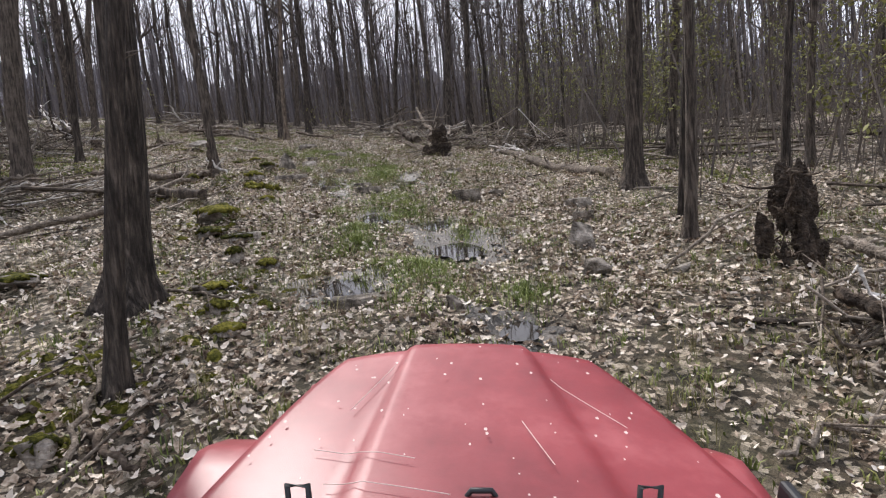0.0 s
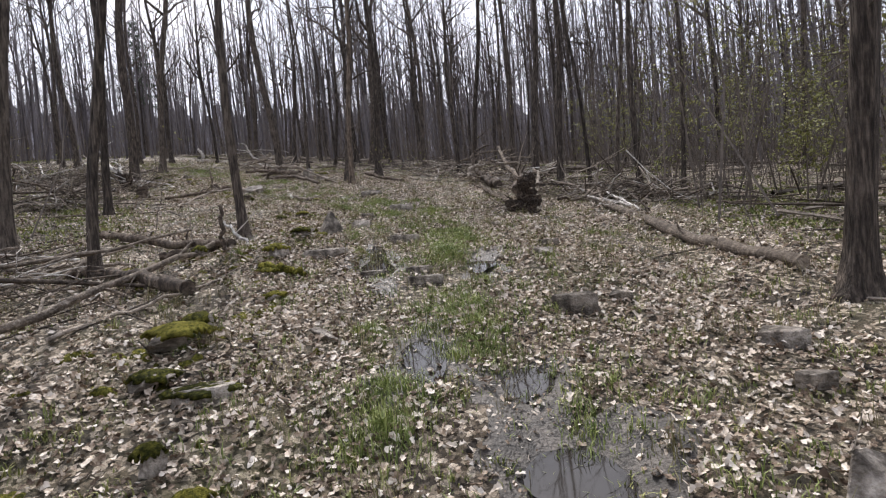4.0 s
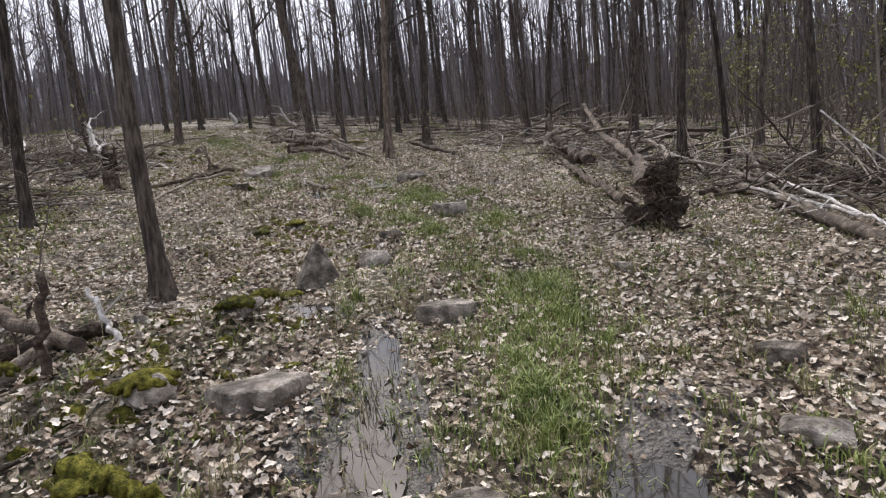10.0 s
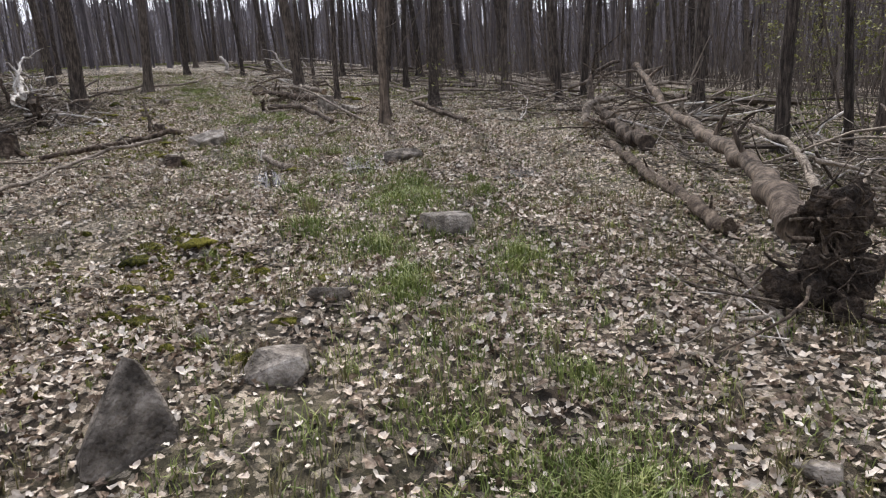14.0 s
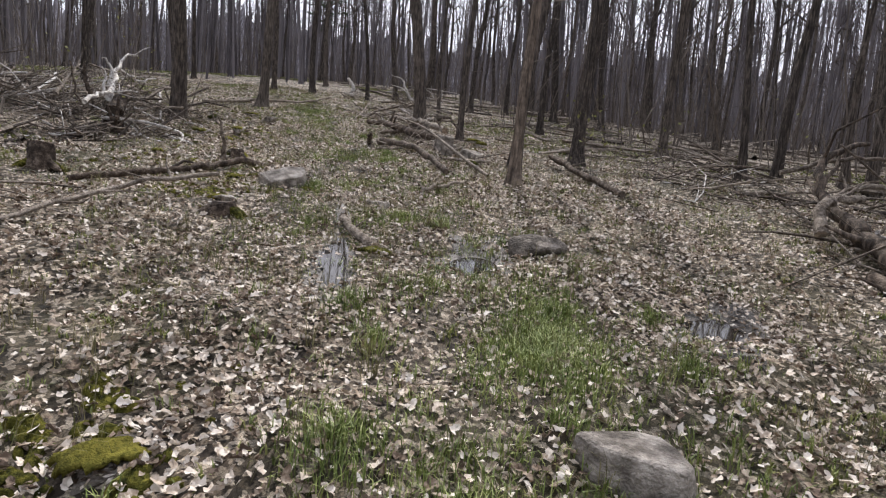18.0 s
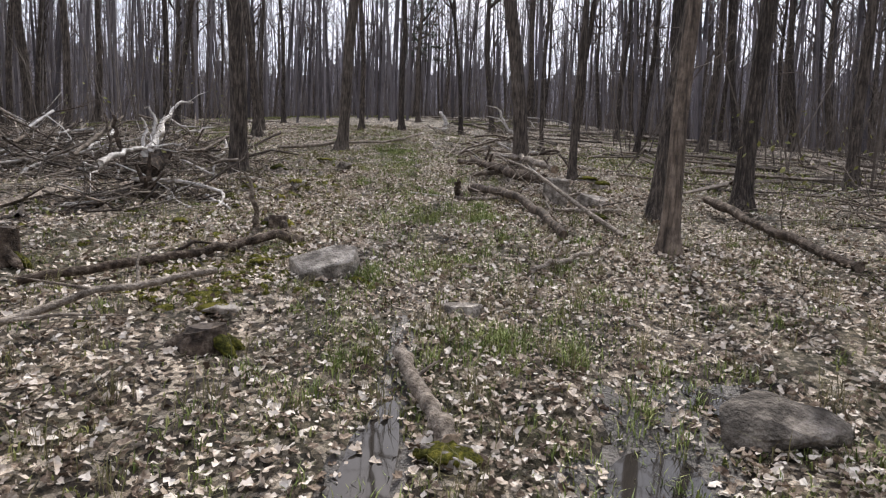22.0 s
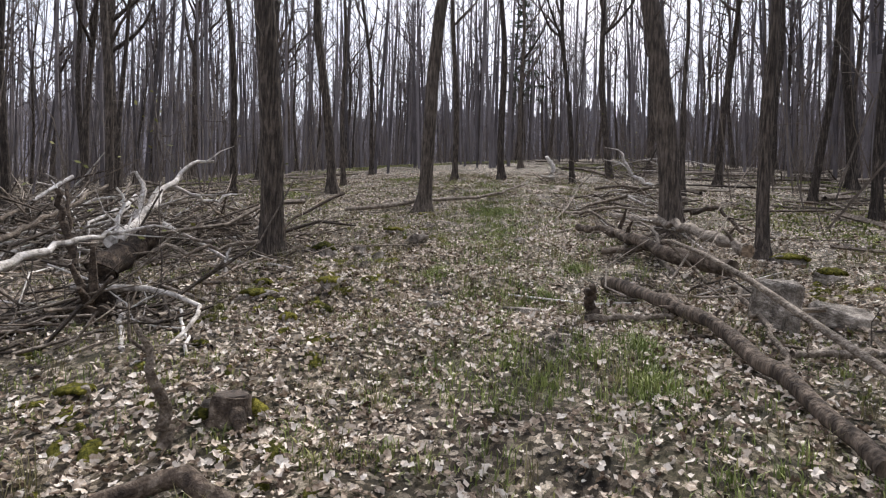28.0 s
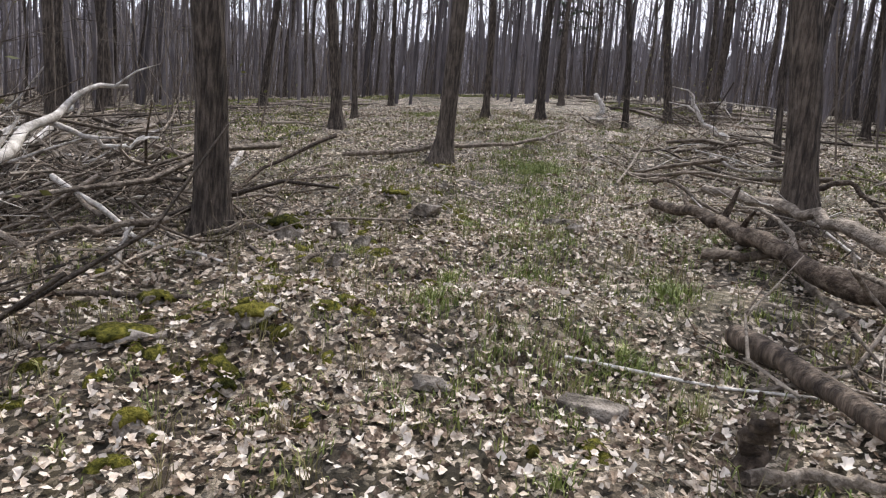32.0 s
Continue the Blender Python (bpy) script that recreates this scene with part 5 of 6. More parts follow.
def oak_leaf(rng, lobes=True):
    """One curled oak leaf, 1 long, as points and triangles round its rib; lobed, or a plainer one for farther off."""
    xs = np.array([0.0, 0.27, 0.48, 0.74, 1.0]) if lobes else np.array([0.0, 0.5, 1.0])
    wide = np.array([0.05, 0.29, 0.19, 0.34, 0.12]) if lobes else np.array([0.06, 0.34, 0.05])
    n = len(xs)
    curl, fold = rng.uniform(-1.0, 2.0), rng.uniform(0.1, 1.4)
    rib = np.stack([xs, rng.normal(0, 0.02, n), curl * 0.4 * (xs - 0.5) ** 2 + rng.normal(0, 0.04, n)], 1)
    sides = []
    for way in (1, -1):
        ws = wide * rng.uniform(0.7, 1.3, n)
        sides.append(np.stack([xs + ws * 0.15 + rng.normal(0, 0.04, n), way * ws, rib[:, 2] + ws * fold * rng.uniform(0.0, 1.2) + rng.normal(0, 0.06, n)], 1))
    v = np.concatenate([rib, *sides])
    t = []
    for i in range(n - 1):
        t += [(i, i + 1, n + i + 1), (i, n + i + 1, n + i), (i, 2 * n + i + 1, i + 1), (i, 2 * n + i, 2 * n + i + 1)]
    return v - np.array([0.5, 0, 0]), np.array(t)


def scatter_leaves(count, seed, lobes, aside, reach, size_range, inner=0.0):
    """Leaves strewn along the trail, aside metres to each side of it and reach of its length."""
    rng = np.random.default_rng(seed)
    models = [oak_leaf(rng, lobes) for _ in range(36)]
    tx, ty = np.array([p[0] for p in TRAIL], float), np.array([p[1] for p in TRAIL], float)
    run = np.concatenate([[0], np.cumsum(np.hypot(np.diff(tx), np.diff(ty)))])
    d = rng.uniform(4.0, reach, count)
    cx, cy = np.interp(d, run, tx), np.interp(d, run, ty)
    hx, hy = np.interp(d + 1, run, tx) - np.interp(d - 1, run, tx), np.interp(d + 1, run, ty) - np.interp(d - 1, run, ty)
    h = np.hypot(hx, hy)
    off = rng.uniform(-1, 1, count) * aside * rng.uniform(0.55, 1.0, count)
    x, y = cx + off * hy / h + rng.normal(0, 0.3, count), cy - off * hx / h + rng.normal(0, 0.3, count)
    keep = np.abs(off) > inner * rng.uniform(0.7, 1.1, count) * (d < 37)
    for px, py, pr, sq, tn in PUDDLES:
        c, s = math.cos(tn), math.sin(tn)
        u, w = (x - px) * c + (y - py) * s, -(x - px) * s + (y - py) * c
        keep &= ((u / pr) ** 2 + (w / (pr * sq)) ** 2 > rng.uniform(0.7, 1.5, count)) | (rng.random(count) < 0.08)
    # leaves gather in drifts and lie thin on the bare patches and in the wheel tracks
    drift = np.sin(x * 1.7 + 0.6 * y) + np.sin(y * 1.3 - 0.8 * x + 2) + np.sin(2.9 * x + 1.1 * y + 4) * 0.7 + 0.6 * np.sin(6.1 * x - 4.3 * y) + 0.5 * np.sin(5.2 * y + 7.3 * x)
    keep &= drift + rng.normal(0, 0.8, count) > -1.2
    keep &= ~((np.abs(np.abs(off) - 0.62) < 0.24) & (np.sin(d * 0.9) + rng.normal(0, 0.8, count) > 0.3))
    x, y = x[keep], y[keep]
    count = len(x)
    size, turn = rng.uniform(*size_range, count), rng.uniform(0, 6.28, count)
    tilt, roll = rng.normal(0, 0.42, count), rng.normal(0, 0.48, count)
    z = floor_z(x, y) + rng.uniform(0.006, 0.055, count)
    for px, py, pr, sq, tn in PUDDLES:
        near = np.hypot(x - px, y - py) < pr * max(1, sq) * 1.2
        z[near] = np.maximum(z[near], gz(px, py) + 0.053 + hill(x[near], y[near]) - hill(px, py))
        tilt[near] *= 0.3
    V, Tn, base = [], [], 0
    which = rng.integers(0, 36, count)
    for i, (v, t) in enumerate(models):
        m = np.where(which == i)[0]
        ca, sa, cb, sb, cc, sc = np.cos(turn[m]), np.sin(turn[m]), np.cos(tilt[m]), np.sin(tilt[m]), np.cos(roll[m]), np.sin(roll[m])
        p = v[None] * size[m][:, None, None]
        X, Y, Z = p[..., 0], p[..., 1], p[..., 2]
        Y, Z = Y * cc[:, None] - Z * sc[:, None], Y * sc[:, None] + Z * cc[:, None]
        X, Z = X * cb[:, None] + Z * sb[:, None], -X * sb[:, None] + Z * cb[:, None]
        X, Y = X * ca[:, None] - Y * sa[:, None], X * sa[:, None] + Y * ca[:, None]
        V.append(np.stack([X + x[m][:, None], Y + y[m][:, None], Z + z[m][:, None]], -1).reshape(-1, 3))
        Tn.append((base + np.arange(len(m))[:, None, None] * len(v) + t[None]).reshape(-1, 3))
        base += len(m) * len(v)
    return tagged(new("fallen_leaves", fast_mesh("fallen_leaves", np.concatenate(V), np.concatenate(Tn), LEAF)), "pale curled dry oak leaves covering the forest floor", "leaves", kind="stuff")


scatter_leaves(70000, 21, True, 5.2, 38.0, (0.036, 0.082))
scatter_leaves(90000, 23, False, 13.5, 56.0, (0.040, 0.090), 4.0)


def leaf_scraps(count, seed):
    """Torn and folded leaf pieces, each a bent flake."""
    rng = np.random.default_rng(seed)
    tx, ty = np.array([p[0] for p in TRAIL], float), np.array([p[1] for p in TRAIL], float)
    k = rng.random(count) ** 0.9 * 0.8 * (len(tx) - 1)
    x = np.interp(k, np.arange(len(tx)), tx) + rng.normal(0, 1.0, count) * rng.choice([2.8, 7.0], count)
    y = np.interp(k, np.arange(len(ty)), ty) + rng.normal(0, 2.2, count) + 2.5 * rng.random(count)
    keep = np.sin(x * 1.1 - 0.7 * y) + np.sin(y * 1.6 + 0.5 * x + 1) + rng.normal(0, 1.2, count) > -1.3
    for px, py, pr, sq, tn in PUDDLES:
        keep &= np.hypot(x - px, y - py) > pr * rng.uniform(0.5, 1.5, count)
    x, y = x[keep], y[keep]
    n = len(x)
    s, a = rng.uniform(0.008, 0.024, (n, 1)), rng.uniform(0, 6.28, n)
    u = np.stack([np.cos(a), np.sin(a), rng.normal(0, 0.45, n)], 1)
    w = np.stack([-np.sin(a), np.cos(a), rng.normal(0, 0.45, n)], 1)
    c = np.stack([x, y, floor_z(x, y) + rng.uniform(0.004, 0.03, n)], 1)
    j = rng.uniform(0.6, 1.5, (n, 4, 1))
    v = np.stack([c - u * s * j[:, 0], c - w * s * 0.7 * j[:, 1], c + u * s * j[:, 2], c + w * s * 0.7 * j[:, 3] + [0, 0, 0.006]], 1).reshape(-1, 3)
    t = (np.arange(n)[:, None, None] * 4 + np.array([[0, 1, 2], [0, 2, 3]])[None]).reshape(-1, 3)
    return tagged(new("leaf_scraps", fast_mesh("leaf_scraps", v, t, LEAF)), "torn scraps of dry leaves on the forest floor", "leaves", kind="stuff")


leaf_scraps(140000, 22)


# ---- uprooted stumps ----
def root_plate(x, y, wide, tall, facing, seed, label, stretch=1.15):
    """The torn-up plate of an uprooted tree: soil clinging to a fan of roots, with stones and sprouts."""
    rng = np.random.default_rng(seed)
    root = thing("root_plate", label, "stump", (x, y, gz(x, y)), "uprooted stumps", turn=facing)
    for k in range(22):   # lumps of soil held between the roots, heaped to a leaning peak
        bm = bmesh.new()
        bmesh.ops.create_icosphere(bm, subdivisions=3, radius=1.0)
        up = rng.random() ** 1.5
        mid = Vector((rng.uniform(-0.5, 0.5) * wide * (1.05 - 0.75 * up) + 0.10 * wide * up, rng.normal(0, 0.08), tall * (0.05 + 0.72 * up)))
        size = rng.uniform(0.075, 0.15) * wide
        for v in bm.verts:
            bump = noise.noise(v.co * 1.8 + Vector((seed, k, 0))) * 0.6 + noise.noise(v.co * 5 + Vector((k, seed, 0))) * 0.3 + noise.noise(v.co * 13) * 0.12
            p = v.co * (1 + bump) * size
            v.co = Vector((p.x, p.y * 0.6, p.z * stretch)) + mid
        me = bpy.data.meshes.new("soil_lump")
        bm.to_mesh(me)
        bm.free()
        me.materials.append(SOIL)
        part("soil_lump", me, root)
    for k in range(80):
        a = rng.uniform(-0.4, 3.5)
        up = rng.random() ** 1.3
        p = np.array([rng.uniform(-0.45, 0.45) * wide * (1.05 - 0.75 * up) + 0.10 * wide * up, rng.normal(-0.05, 0.1), tall * (0.06 + 0.72 * up)])
        d = np.array([math.cos(a), rng.normal(-0.2, 0.5), math.sin(a) * 0.8])
        L = rng.gamma(2.0, 0.11) * wide
        q = p + d * L * 0.5 + rng.normal(0, 0.05, 3)
        e = q + (d * 0.5 + rng.normal(0, 0.9, 3)) * L * 0.5
        e[2] = max(e[2], 0.02)
        sh = Shape()
        r = rng.uniform(0.004, 0.02)
        sh.tube(line(p, q, e, n=6), np.linspace(r, r * 0.25, 6), 5, 0, rng)
        part("root", sh.mesh("root", ROTTEN), root)
    return root


root_plate(0.06, 16.62, 0.90, 1.10, radians(15), 4, "dark upturned root plate with soil and trailing roots")
root_plate(3.10, 5.0, 0.52, 1.10, radians(-30), 9, "dark torn stump wrapped in thin vines", 2.6)


# ---- young trees with first leaves ----
def sapling(x, y, h, seed, leaves=60, r=0.018):
    rng = np.random.default_rng(seed)
    root = thing("sapling", "thin sapling with sparse yellow-green spring leaves", "sapling", (x, y, gz(x, y) - 0.02), "saplings in the undergrowth")
    top = np.array([rng.normal(0, 0.12) * h, rng.normal(0, 0.12) * h, h])
    stem = Shape()
    q = line((0, 0, 0), top * 0.5 + rng.normal(0, 0.08, 3), top, n=9, wobble=0.02, rng=rng)
    stem.tube(q, np.linspace(r, r * 0.25, 9), 6, 0, rng)
    part("stem", stem.mesh("stem", TWIG), root)
    P0, P1 = [], []
    for _ in range(int(16 + h * 6)):
        i = rng.integers(2, 9)
        a = rng.uniform(0, 6.28)
        d = np.array([math.cos(a), math.sin(a), rng.uniform(0.0, 0.7)]) * rng.uniform(0.3, 0.9) * (0.5 + h * 0.12)
        P0.append(q[i])
        P1.append(q[i] + d)
        for _ in range(2):
            s = rng.uniform(0.4, 1)
            P0.append(q[i] + d * s)
            P1.append(q[i] + d * s + rng.normal(0, 0.16, 3))
    v, t = sticks(P0, P1, r * 0.3, r * 0.12)
    tagged(part("side_growth", fast_mesh("side_growth", v, t, TWIG), root), kind="stuff")
    if leaves:
        P1 = np.array(P1)
        c = P1[rng.integers(0, len(P1), leaves)] + rng.normal(0, 0.05, (leaves, 3))
        u, w = rng.normal(0, 1, (leaves, 3)), rng.normal(0, 1, (leaves, 3))
        u /= np.linalg.norm(u, axis=1, keepdims=True)
        w = np.cross(u, w)
        w /= np.linalg.norm(w, axis=1, keepdims=True)
        s = rng.uniform(0.025, 0.055, (leaves, 1))
        v = np.stack([c - u * s, c + w * s * 0.5, c + u * s, c - w * s * 0.5], 1).reshape(-1, 3)
        t = (np.arange(leaves)[:, None, None] * 4 + np.array([[0, 1, 2], [0, 2, 3]])[None]).reshape(-1, 3)
        tagged(part("foliage", fast_mesh("foliage", v, t, BUD), root, "young yellow-green leaves"), kind="stuff")
    return root


rs = random.Random(8)
made = 0
while made < 46:
    x, y = rs.uniform(3.2, 12), rs.uniform(5, 34)
    if off_trail(x, y) < 4.6:
        continue
    sapling(x, y, rs.uniform(2.2, 5.5), 300 + made, int(rs.uniform(200, 620)), rs.uniform(0.010, 0.024))
    made += 1
while made < 76:
    x, y = rs.uniform(-30, 0), rs.uniform(6, 44)
    if off_trail(x, y) < 3.6:
        continue
    sapling(x, y, rs.uniform(0.8, 2.6), 300 + made, int(rs.uniform(0, 40)), rs.uniform(0.006, 0.012))
    made += 1


# ---- undergrowth and litter, too much to count ----
def trail_gap(x, y):
    best = np.full(x.shape, 1e9)
    for (ax, ay), (bx, by) in zip(TRAIL, TRAIL[1:]):
        ux, uy = bx - ax, by - ay
        s = np.clip(((x - ax) * ux + (y - ay) * uy) / (ux * ux + uy * uy), 0, 1)
        best = np.minimum(best, np.hypot(x - ax - s * ux, y - ay - s * uy))
    return best


def undergrowth(count, seed, area=((-70, 45), (-5, 95)), gap=(5.5, 11)):
    """Leafless whips and thin poles between the trees."""
    rng = np.random.default_rng(seed)
    x, y = rng.uniform(*area[0], count), rng.uniform(*area[1], count)
    keep = trail_gap(x, y) > rng.uniform(*gap, count)
    x, y = x[keep], y[keep]
    n = len(x)
    foot = np.stack([x, y, floor_z(x, y)], 1)
    h = rng.uniform(0.6, 1.0, n) * np.where(rng.random(n) < 0.35, 6.0, 2.0)
    top = foot + np.stack([rng.normal(0, 0.20, n) * h, rng.normal(0, 0.20, n) * h, h], 1)
    mid = (foot + top) / 2 + rng.normal(0, 0.07, (n, 3)) * h[:, None]
    r = 0.004 + 0.0045 * h
    sets = [sticks(foot, mid, r, r * 0.7), sticks(mid, top, r * 0.7, r * 0.2)]
    for _ in range(3):
        s = rng.uniform(0.1, 0.95, (n, 1))
        p = mid + (top - mid) * s
        sets.append(sticks(p, p + rng.normal(0, 0.2, (n, 3)) * h[:, None] * 0.7 + [0, 0, 0.12], r * 0.4, r * 0.15))
    v, t = join(*sets)
    return tagged(new("undergrowth", fast_mesh("undergrowth", v, t, TWIG)), "leafless thin whips and brush between the trees", "undergrowth", kind="stuff")


undergrowth(5200, 31)
undergrowth(4200, 34, ((-75, 30), (30, 100)), (9, 20))
undergrowth(900, 32, ((3, 17), (6, 42)), (3.6, 7.0))


def ground_sticks(count, seed, spread, size, name, label, mat, stout=1.0):
    rng = np.random.default_rng(seed)
    x, y = rng.uniform(-36, 18, count), rng.uniform(-4, 60, count)
    g = trail_gap(x, y)
    keep = (g > rng.uniform(*spread, count))
    x, y = x[keep], y[keep]
    n = len(x)
    a, L = rng.uniform(0, 6.28, n), rng.gamma(2.0, size, n)
    r = 0.003 + 0.006 * stout * L * rng.uniform(0.5, 1.6, n)
    ends = []
    for k in (-0.5, 0.0, 0.5):
        px, py = x + np.cos(a) * L * k + rng.normal(0, 0.05, n) * L, y + np.sin(a) * L * k + rng.normal(0, 0.05, n) * L
        ends.append(np.stack([px, py, floor_z(px, py) + r + rng.uniform(0.0, 0.06, n)], 1))
    sets = [sticks(ends[0], ends[1], r, r * 0.8, 4), sticks(ends[1], ends[2], r * 0.8, r * 0.35, 4)]
    side = ends[1] + np.stack([np.cos(a + 0.7), np.sin(a + 0.7), np.full(n, 0.15)], 1) * L[:, None] * 0.35
    sets.append(sticks(ends[1], side, r * 0.5, r * 0.2))
    v, t = join(*sets)
    return tagged(new(name, fast_mesh(name, v, t, mat)), label, "sticks", kind="stuff")


ground_sticks(5200, 41, (2.2, 6.0), 0.35, "fallen_sticks", "grey dead sticks strewn over the forest floor", DEAD)
ground_sticks(3400, 42, (5.0, 10.0), 0.85, "fallen_limbs", "grey fallen limbs lying through the woods", DEAD, 2.2)
ground_sticks(900, 43, (0.0, 1.0), 0.12, "twigs", "small broken twigs among the leaves", ROTTEN)


def herbs(count, seed):
    """Small spring plants and sedge tufts between the leaves."""
    rng = np.random.default_rng(seed)
    rows = []
    while len(rows) < count:
        x, y = rng.uniform(-26, 9), rng.uniform(2, 42)
        g = off_trail(x, y)
        if g > 9.0 * rng.random() + 0.5:
            continue
        rows.append((x, y, rng.uniform(0.06, 0.3), rng.uniform(0.06, 0.3), 0.0, int(rng.uniform(6, 34))))
    return rows


blades("small_herbs", "low green spring herbs scattered through the leaves", herbs(4200, 51), HERB, 0.07, 52, 0.0065)


def wide_herbs(count, seed):
    """Green growth farther out between the trees."""
    rng = np.random.default_rng(seed)
    rows = []
    while len(rows) < count:
        x, y = rng.uniform(-45, 14), rng.uniform(8, 62)
        if math.sin(x * 0.45) + math.sin(y * 0.38 + 1) + rng.normal(0, 0.8) < 0.2 or off_trail(x, y) > 16 or off_trail(x, y) < 5.5:
            continue
        rows.append((x, y, rng.uniform(0.2, 0.8), rng.uniform(0.2, 0.8), 0.0, int(rng.uniform(10, 30))))
    return rows


blades("woodland_herbs", "thin green growth on the woodland floor", wide_herbs(3800, 57), HERB, 0.085, 58, 0.022)
blades("sedge", "straw-coloured dry sedge tufts among the leaves", herbs(1500, 53), SEDGE, 0.22, 54, 0.0028)
def strip(count, seed):
    """Ragged growth along the middle of the trail and its edges, with bare gaps."""
    rng = np.random.default_rng(seed)
    rows = []
    while len(rows) < count:
        k = rng.uniform(1.2, 9.6)
        x, y = np.interp(k, range(len(TRAIL)), [p[0] for p in TRAIL]), np.interp(k, range(len(TRAIL)), [p[1] for p in TRAIL])
        x, y = x + rng.normal(0, 0.3 if rng.random() < 0.6 else 1.5), y + rng.normal(0, 0.4)
        if math.sin(2.1 * x + 1.7 * y) + math.sin(1.3 * y - 2.6 * x) + rng.normal(0, 0.6) < 0.0:
            continue
        rows.append((x, y, rng.uniform(0.08, 0.32), rng.uniform(0.08, 0.32), 0.0, int(rng.uniform(10, 45))))
    return rows


blades("thin_grass", "thin fresh grass along the track", herbs(1000, 55) + strip(1200, 57), GRASS, 0.115, 56, 0.0042)


def moss_cushions(count, seed):
    """Low uneven moss cushions on the stony ground beside the trail, too many to count."""
    rng = np.random.default_rng(seed)
    spots = ((-3.3, 8.6, 1.1), (-3.6, 12.6, 1.3), (-4.6, 11.8, 1.0), (-4.6, 15.6, 1.2), (-5.3, 16.9, 0.9), (-12.6, 24.8, 1.3), (-9.6, 22.4, 1.0), (-11.3, 22.4, 1.2),
             (-13.6, 26.4, 1.2), (-2.1, 5.6, 0.8), (-8.7, 29.3, 0.9), (-2.5, 3.6, 0.7), (-9.4, 21.6, 0.8), (-15.3, 28.4, 1.2))
    rings, sides = 3, 9
    V, Tn, base = [], [], 0
    for k in range(count):
        sx, sy, sr = spots[rng.integers(len(spots))]
        x, y = sx + rng.normal(0, sr * 0.55), sy + rng.normal(0, sr * 0.55)
        r, tall = rng.uniform(0.03, 0.13), rng.uniform(0.012, 0.04)
        a = np.linspace(0, 2 * np.pi, sides, endpoint=False) + rng.random()
        edge = 1 + 0.35 * np.sin(2 * a + rng.random() * 6) + 0.2 * rng.standard_normal(sides)
        pts = [(x, y, gz(x, y) + tall * 1.3)]
        for j in range(1, rings + 1):
            q = j / rings
            px, py = x + r * q * edge * np.cos(a), y + r * q * edge * np.sin(a) * 0.8
            pz = floor_z(px, py) + tall * 1.3 * (1 - q ** 2.2) + rng.normal(0, 0.005, sides) - (0.02 if j == rings else 0)
            pts += list(zip(px, py, pz))
        f = [(0, 1 + i, 1 + (i + 1) % sides) for i in range(sides)]
        for j in range(rings - 1):
            for i in range(sides):
                b, c, i2 = 1 + j * sides, 1 + (j + 1) * sides, (i + 1) % sides
                f += [(b + i, c + i, c + i2), (b + i, c + i2, b + i2)]
        V.append(np.array(pts))
        Tn.append(np.array(f) + base)
        base += len(pts)
    return tagged(new("moss", fast_mesh("moss", np.concatenate(V), np.concatenate(Tn), MOSS, True)), "olive moss cushions among the leaves and stones", "moss", kind="stuff")


moss_cushions(620, 77)


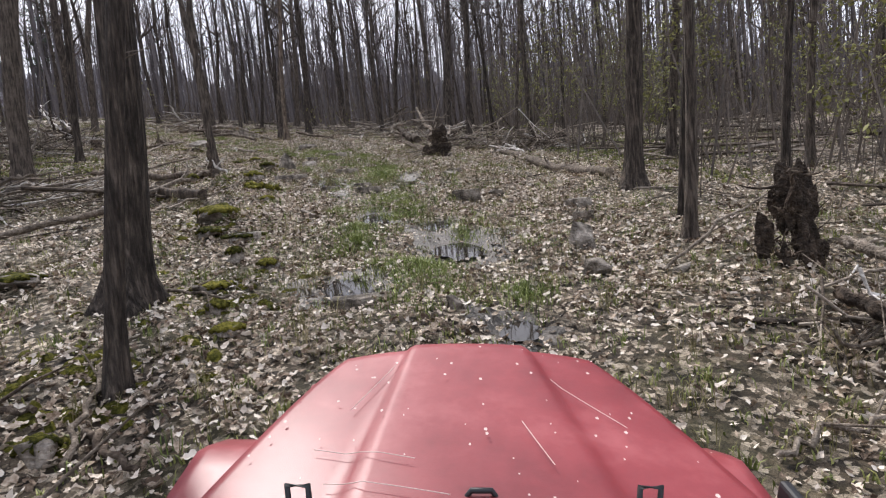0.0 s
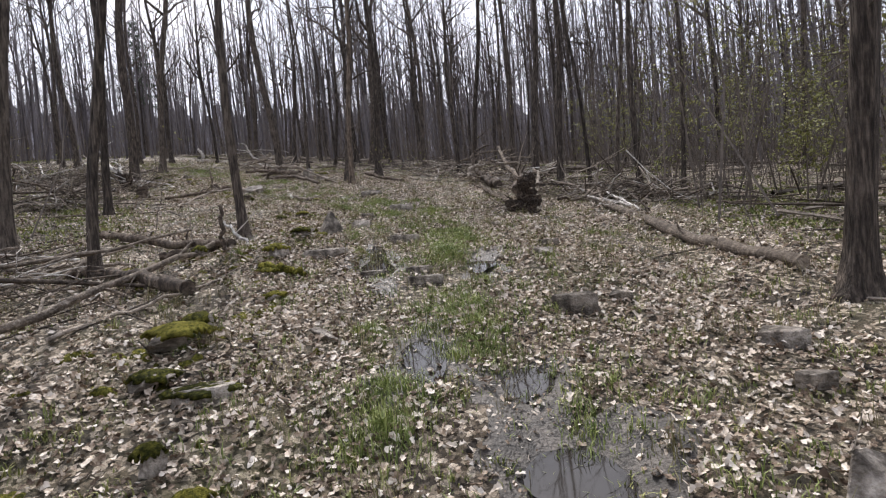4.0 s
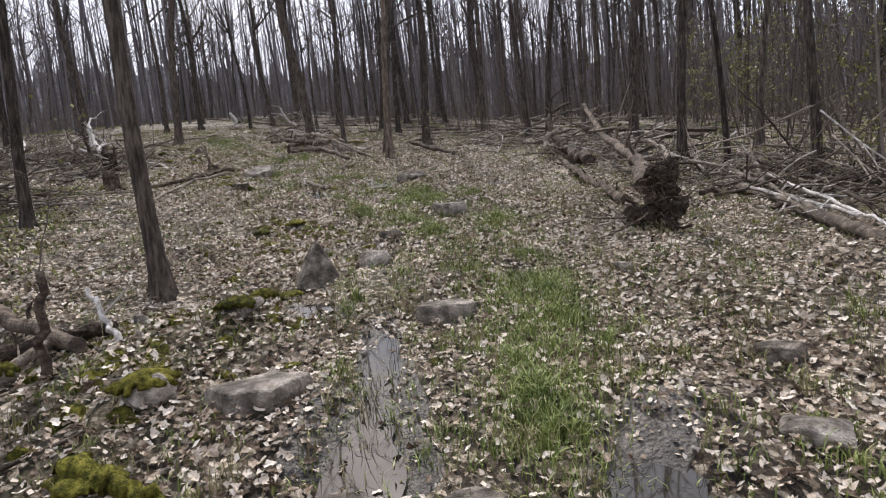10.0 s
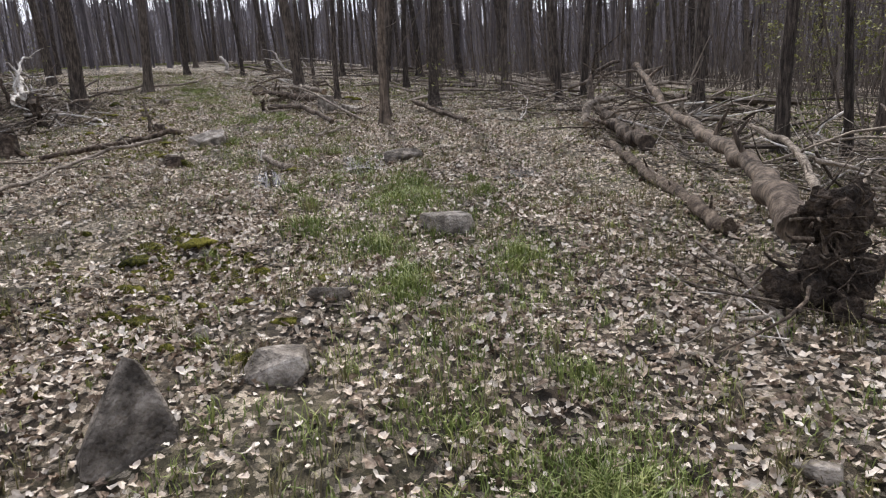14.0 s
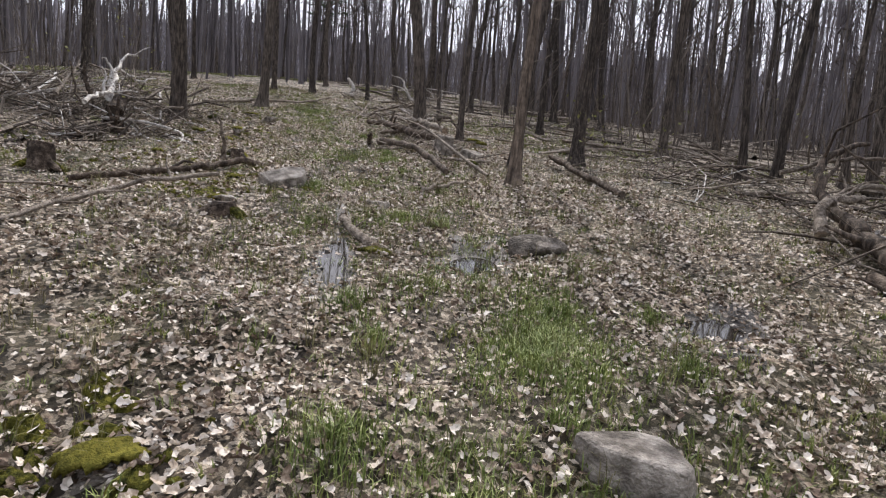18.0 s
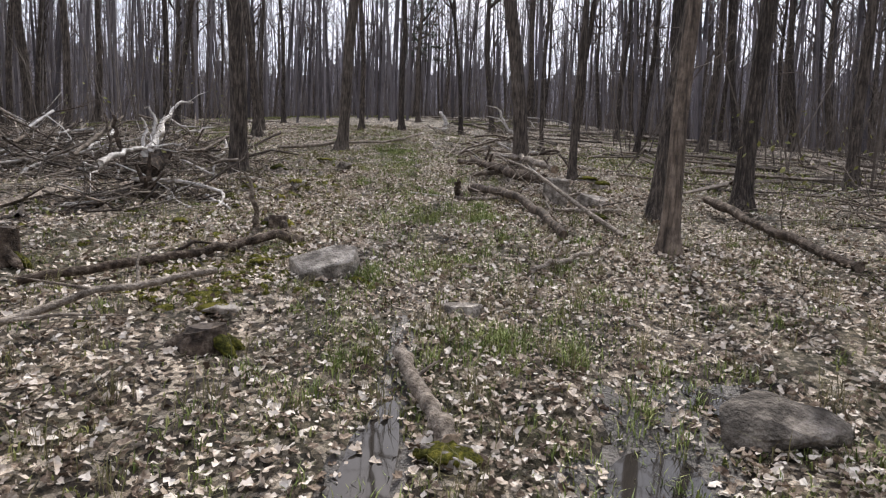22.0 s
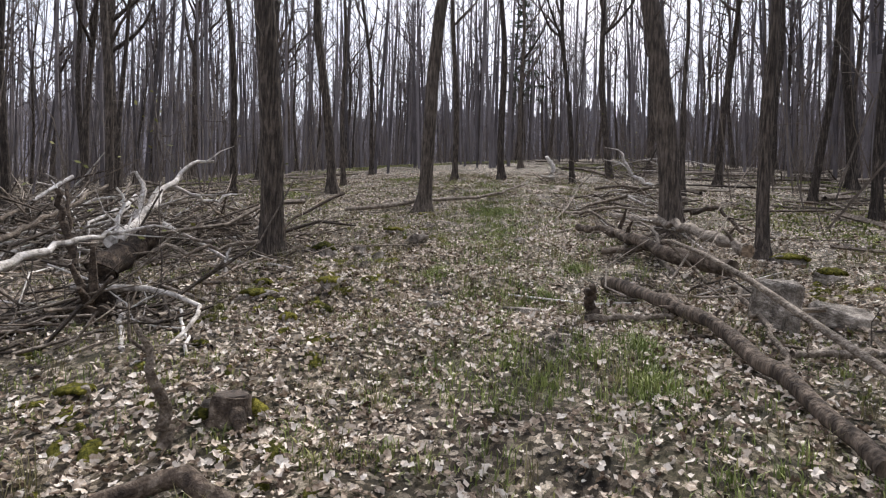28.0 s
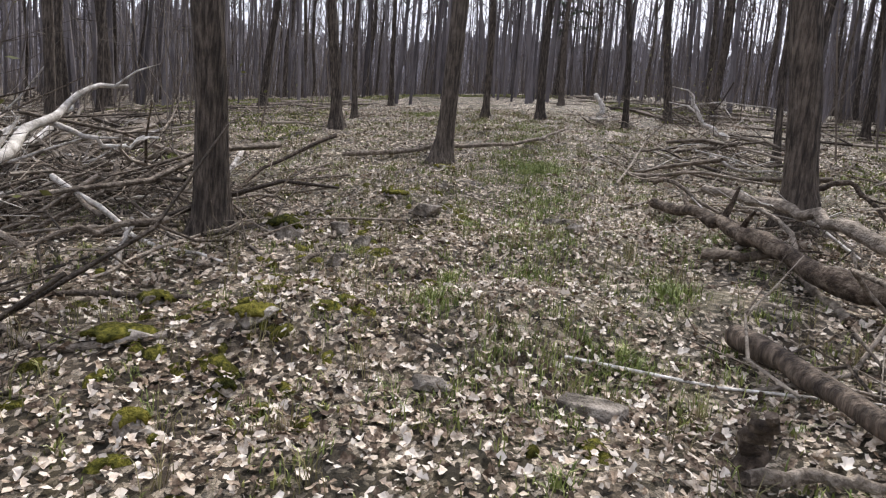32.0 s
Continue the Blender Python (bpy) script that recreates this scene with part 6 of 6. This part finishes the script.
# ---- the red off-road car at the start of the trail ----
def car():
    red = material("faded_red_paint", [(0.3, (0.185, 0.022, 0.028)), (0.55, (0.255, 0.036, 0.043)), (0.75, (0.34, 0.075, 0.082))], (2.2, 2.2, 2.2), 6, 0.42, 0.05, 300, spec=0.5)
    black = plain("black_plastic", (0.012, 0.012, 0.014), 0.5)
    steel = plain("dull_steel", (0.20, 0.20, 0.21), 0.45, 0.7)
    glass = plain("lamp_lens", (0.55, 0.55, 0.52), 0.12)
    rubber = plain("tyre_rubber", (0.02, 0.02, 0.02), 0.85)
    chip = plain("chipped_primer", (0.62, 0.48, 0.44), 0.7)
    root = thing("car", "faded red off-road car with a scratched hood", "car", (0, 0, 0))
    root.matrix_world = pose(0.026, -0.275, 1.682, 10.46, 5.42, -0.24)

    def sheet(name, fn, nu, nv, thick, mat, parent=root, label=""):
        vs = [fn(i / nu * 2 - 1, j / nv) for j in range(nv + 1) for i in range(nu + 1)]
        fs = [(j * (nu + 1) + i, j * (nu + 1) + i + 1, (j + 1) * (nu + 1) + i + 1, (j + 1) * (nu + 1) + i) for j in range(nv) for i in range(nu)]
        sh = Shape()
        sh.add(vs, fs)
        ob = part(name, sh.mesh(name, mat), parent, label)
        if thick:
            m = ob.modifiers.new("thickness", "SOLIDIFY")
            m.thickness, m.offset = thick, 1
        return ob

    def hood(u, v):
        # v 0 at the nose, 1 at the cowl
        y = 1.80 - 1.00 * v
        half = 0.365 + 0.34 * max(v, 0.0) ** 0.65
        ridge = (0.175 + 0.13 * v) / half
        a = abs(u)
        z = -0.79 + 0.012 * v - 0.035 * a ** 2.5 - 0.10 * max(0, a - 0.9) / 0.1
        z += 0.018 * max(0.0, min(1.0, (ridge - a) / 0.05 + 0.5))
        z -= 0.05 * max(0, 0.06 - v) / 0.06
        return (0.085 + u * half, y - 0.03 * a ** 2, z)

    top = sheet("hood", hood, 56, 30, 0.012, red, label="faded scratched red hood with a raised centre")
    rng = np.random.default_rng(2)
    for k in range(70):
        u, v = rng.uniform(-0.92, 0.92), rng.uniform(0.03, 0.97)
        x, y, z = hood(u, v)
        r = rng.uniform(0.0016, 0.0045)
        s = Shape()
        n = 6
        s.add([(x + r * rng.uniform(0.6, 1.4) * math.cos(i), y + r * 1.6 * math.sin(i), z + 0.0135) for i in np.linspace(0, 6.28, n, endpoint=False)], [tuple(range(n))])
        part("paint_chip", s.mesh("paint_chip", chip), top)

    for (u0, v0), (u1, v1) in (((0.42, 0.30), (0.62, 0.52)), ((-0.60, 0.62), (-0.22, 0.70)), ((-0.5, 0.75), (-0.1, 0.82)), ((0.18, 0.55), (0.24, 0.72)), ((-0.45, 0.2), (-0.55, 0.45))):
        s = Shape()
        pts = [Vector(hood(u0 + (u1 - u0) * k / 6, v0 + (v1 - v0) * k / 6)) + Vector((0, 0, 0.013)) for k in range(7)]
        s.tube(pts, [0.0012] * 7, 4)
        part("scratch", s.mesh("scratch", chip), top)

    def bar(name, pts, r, mat, parent=root, sides=8):
        s = Shape()
        s.tube(pts, [r] * len(pts), sides)
        return part(name, s.mesh(name, mat), parent)

    for x in (-0.275, 0.405):
        bar("hood_bumper", [(x - 0.018, 0.985, -0.80), (x - 0.020, 0.985, -0.735), (x + 0.020, 0.985, -0.735), (x + 0.022, 0.985, -0.80)], 0.0065, black, top)
    bar("tie_down_loop", [(0.045, 0.995, -0.775), (0.06, 0.995, -0.752), (0.10, 0.995, -0.752), (0.115, 0.995, -0.775)], 0.006, black, top)

    def box(name, a, b, mat, bevel=0.02, parent=root, label=""):
        bm = bmesh.new()
        bmesh.ops.create_cube(bm, size=1)
        for v in bm.verts:
            v.co = Vector([(a[i] + b[i]) / 2 + v.co[i] * (b[i] - a[i]) for i in range(3)])
        bmesh.ops.bevel(bm, geom=bm.edges[:], offset=bevel, segments=2, affect="EDGES", profile=0.5)
        me = bpy.data.meshes.new(name)
        bm.to_mesh(me)
        bm.free()
        me.materials.append(mat)
        return part(name, me, parent, label)

    def fender(side):
        def fn(u, v):
            x = 0.085 + side * (0.52 + 0.26 * (u * 0.5 + 0.5))
            return (x, 1.70 - 1.0 * v, -1.02 - 0.10 * max(0, 0.2 - v) / 0.2 - 0.14 * max(0, v - 0.8) / 0.2)
        return sheet("fender", fn, 8, 14, 0.02, red)

    fender(-1), fender(1)
    box("grille", (-0.42, 1.66, -1.32), (0.59, 1.74, -0.90), red, 0.03)
    for k in range(7):
        box("slot", (-0.20 + k * 0.083, 1.735, -1.25), (-0.165 + k * 0.083, 1.746, -0.99), black, 0.004)
    for x in (-0.30, 0.47):
        s = Shape()
        s.tube([(x, 1.73, -1.10), (x, 1.765, -1.10)], [0.085, 0.08], 20)
        part("headlight", s.mesh("headlight", glass), root)
    box("bumper", (-0.62, 1.80, -1.46), (0.79, 1.95, -1.34), black, 0.02)
    box("tub", (-0.62, -1.55, -1.42), (0.79, 0.78, -0.90), red, 0.05)
    box("cowl", (-0.60, 0.62, -0.93), (0.77, 0.80, -0.825), red, 0.02)
    for sx in (-1, 1):
        bar("mirror_arm", [(0.085 + sx * 0.62, 0.86, -0.95), (0.085 + sx * 0.78, 0.94, -0.80)], 0.02, black)
    box("mirror_bracket", (0.66, 0.92, -0.88), (0.90, 1.00, -0.845), steel, 0.012)
    box("mirror_plate", (0.71, 0.96, -0.85), (0.735, 1.08, -0.785), black, 0.008)
    for x in (-0.62, 0.79):
        for y in (1.28, -1.05):
            s = Shape()
            s.tube([(x - 0.12, y, -1.51), (x - 0.09, y, -1.51), (x + 0.09, y, -1.51), (x + 0.12, y, -1.51)], [0.30, 0.385, 0.385, 0.30], 30)
            wheel = part("wheel", s.mesh("wheel", rubber), root)
            s = Shape()
            s.tube([(x - 0.125, y, -1.51), (x + 0.125, y, -1.51)], [0.20, 0.20], 24)
            part("rim", s.mesh("rim", steel), wheel)
    return root


car()
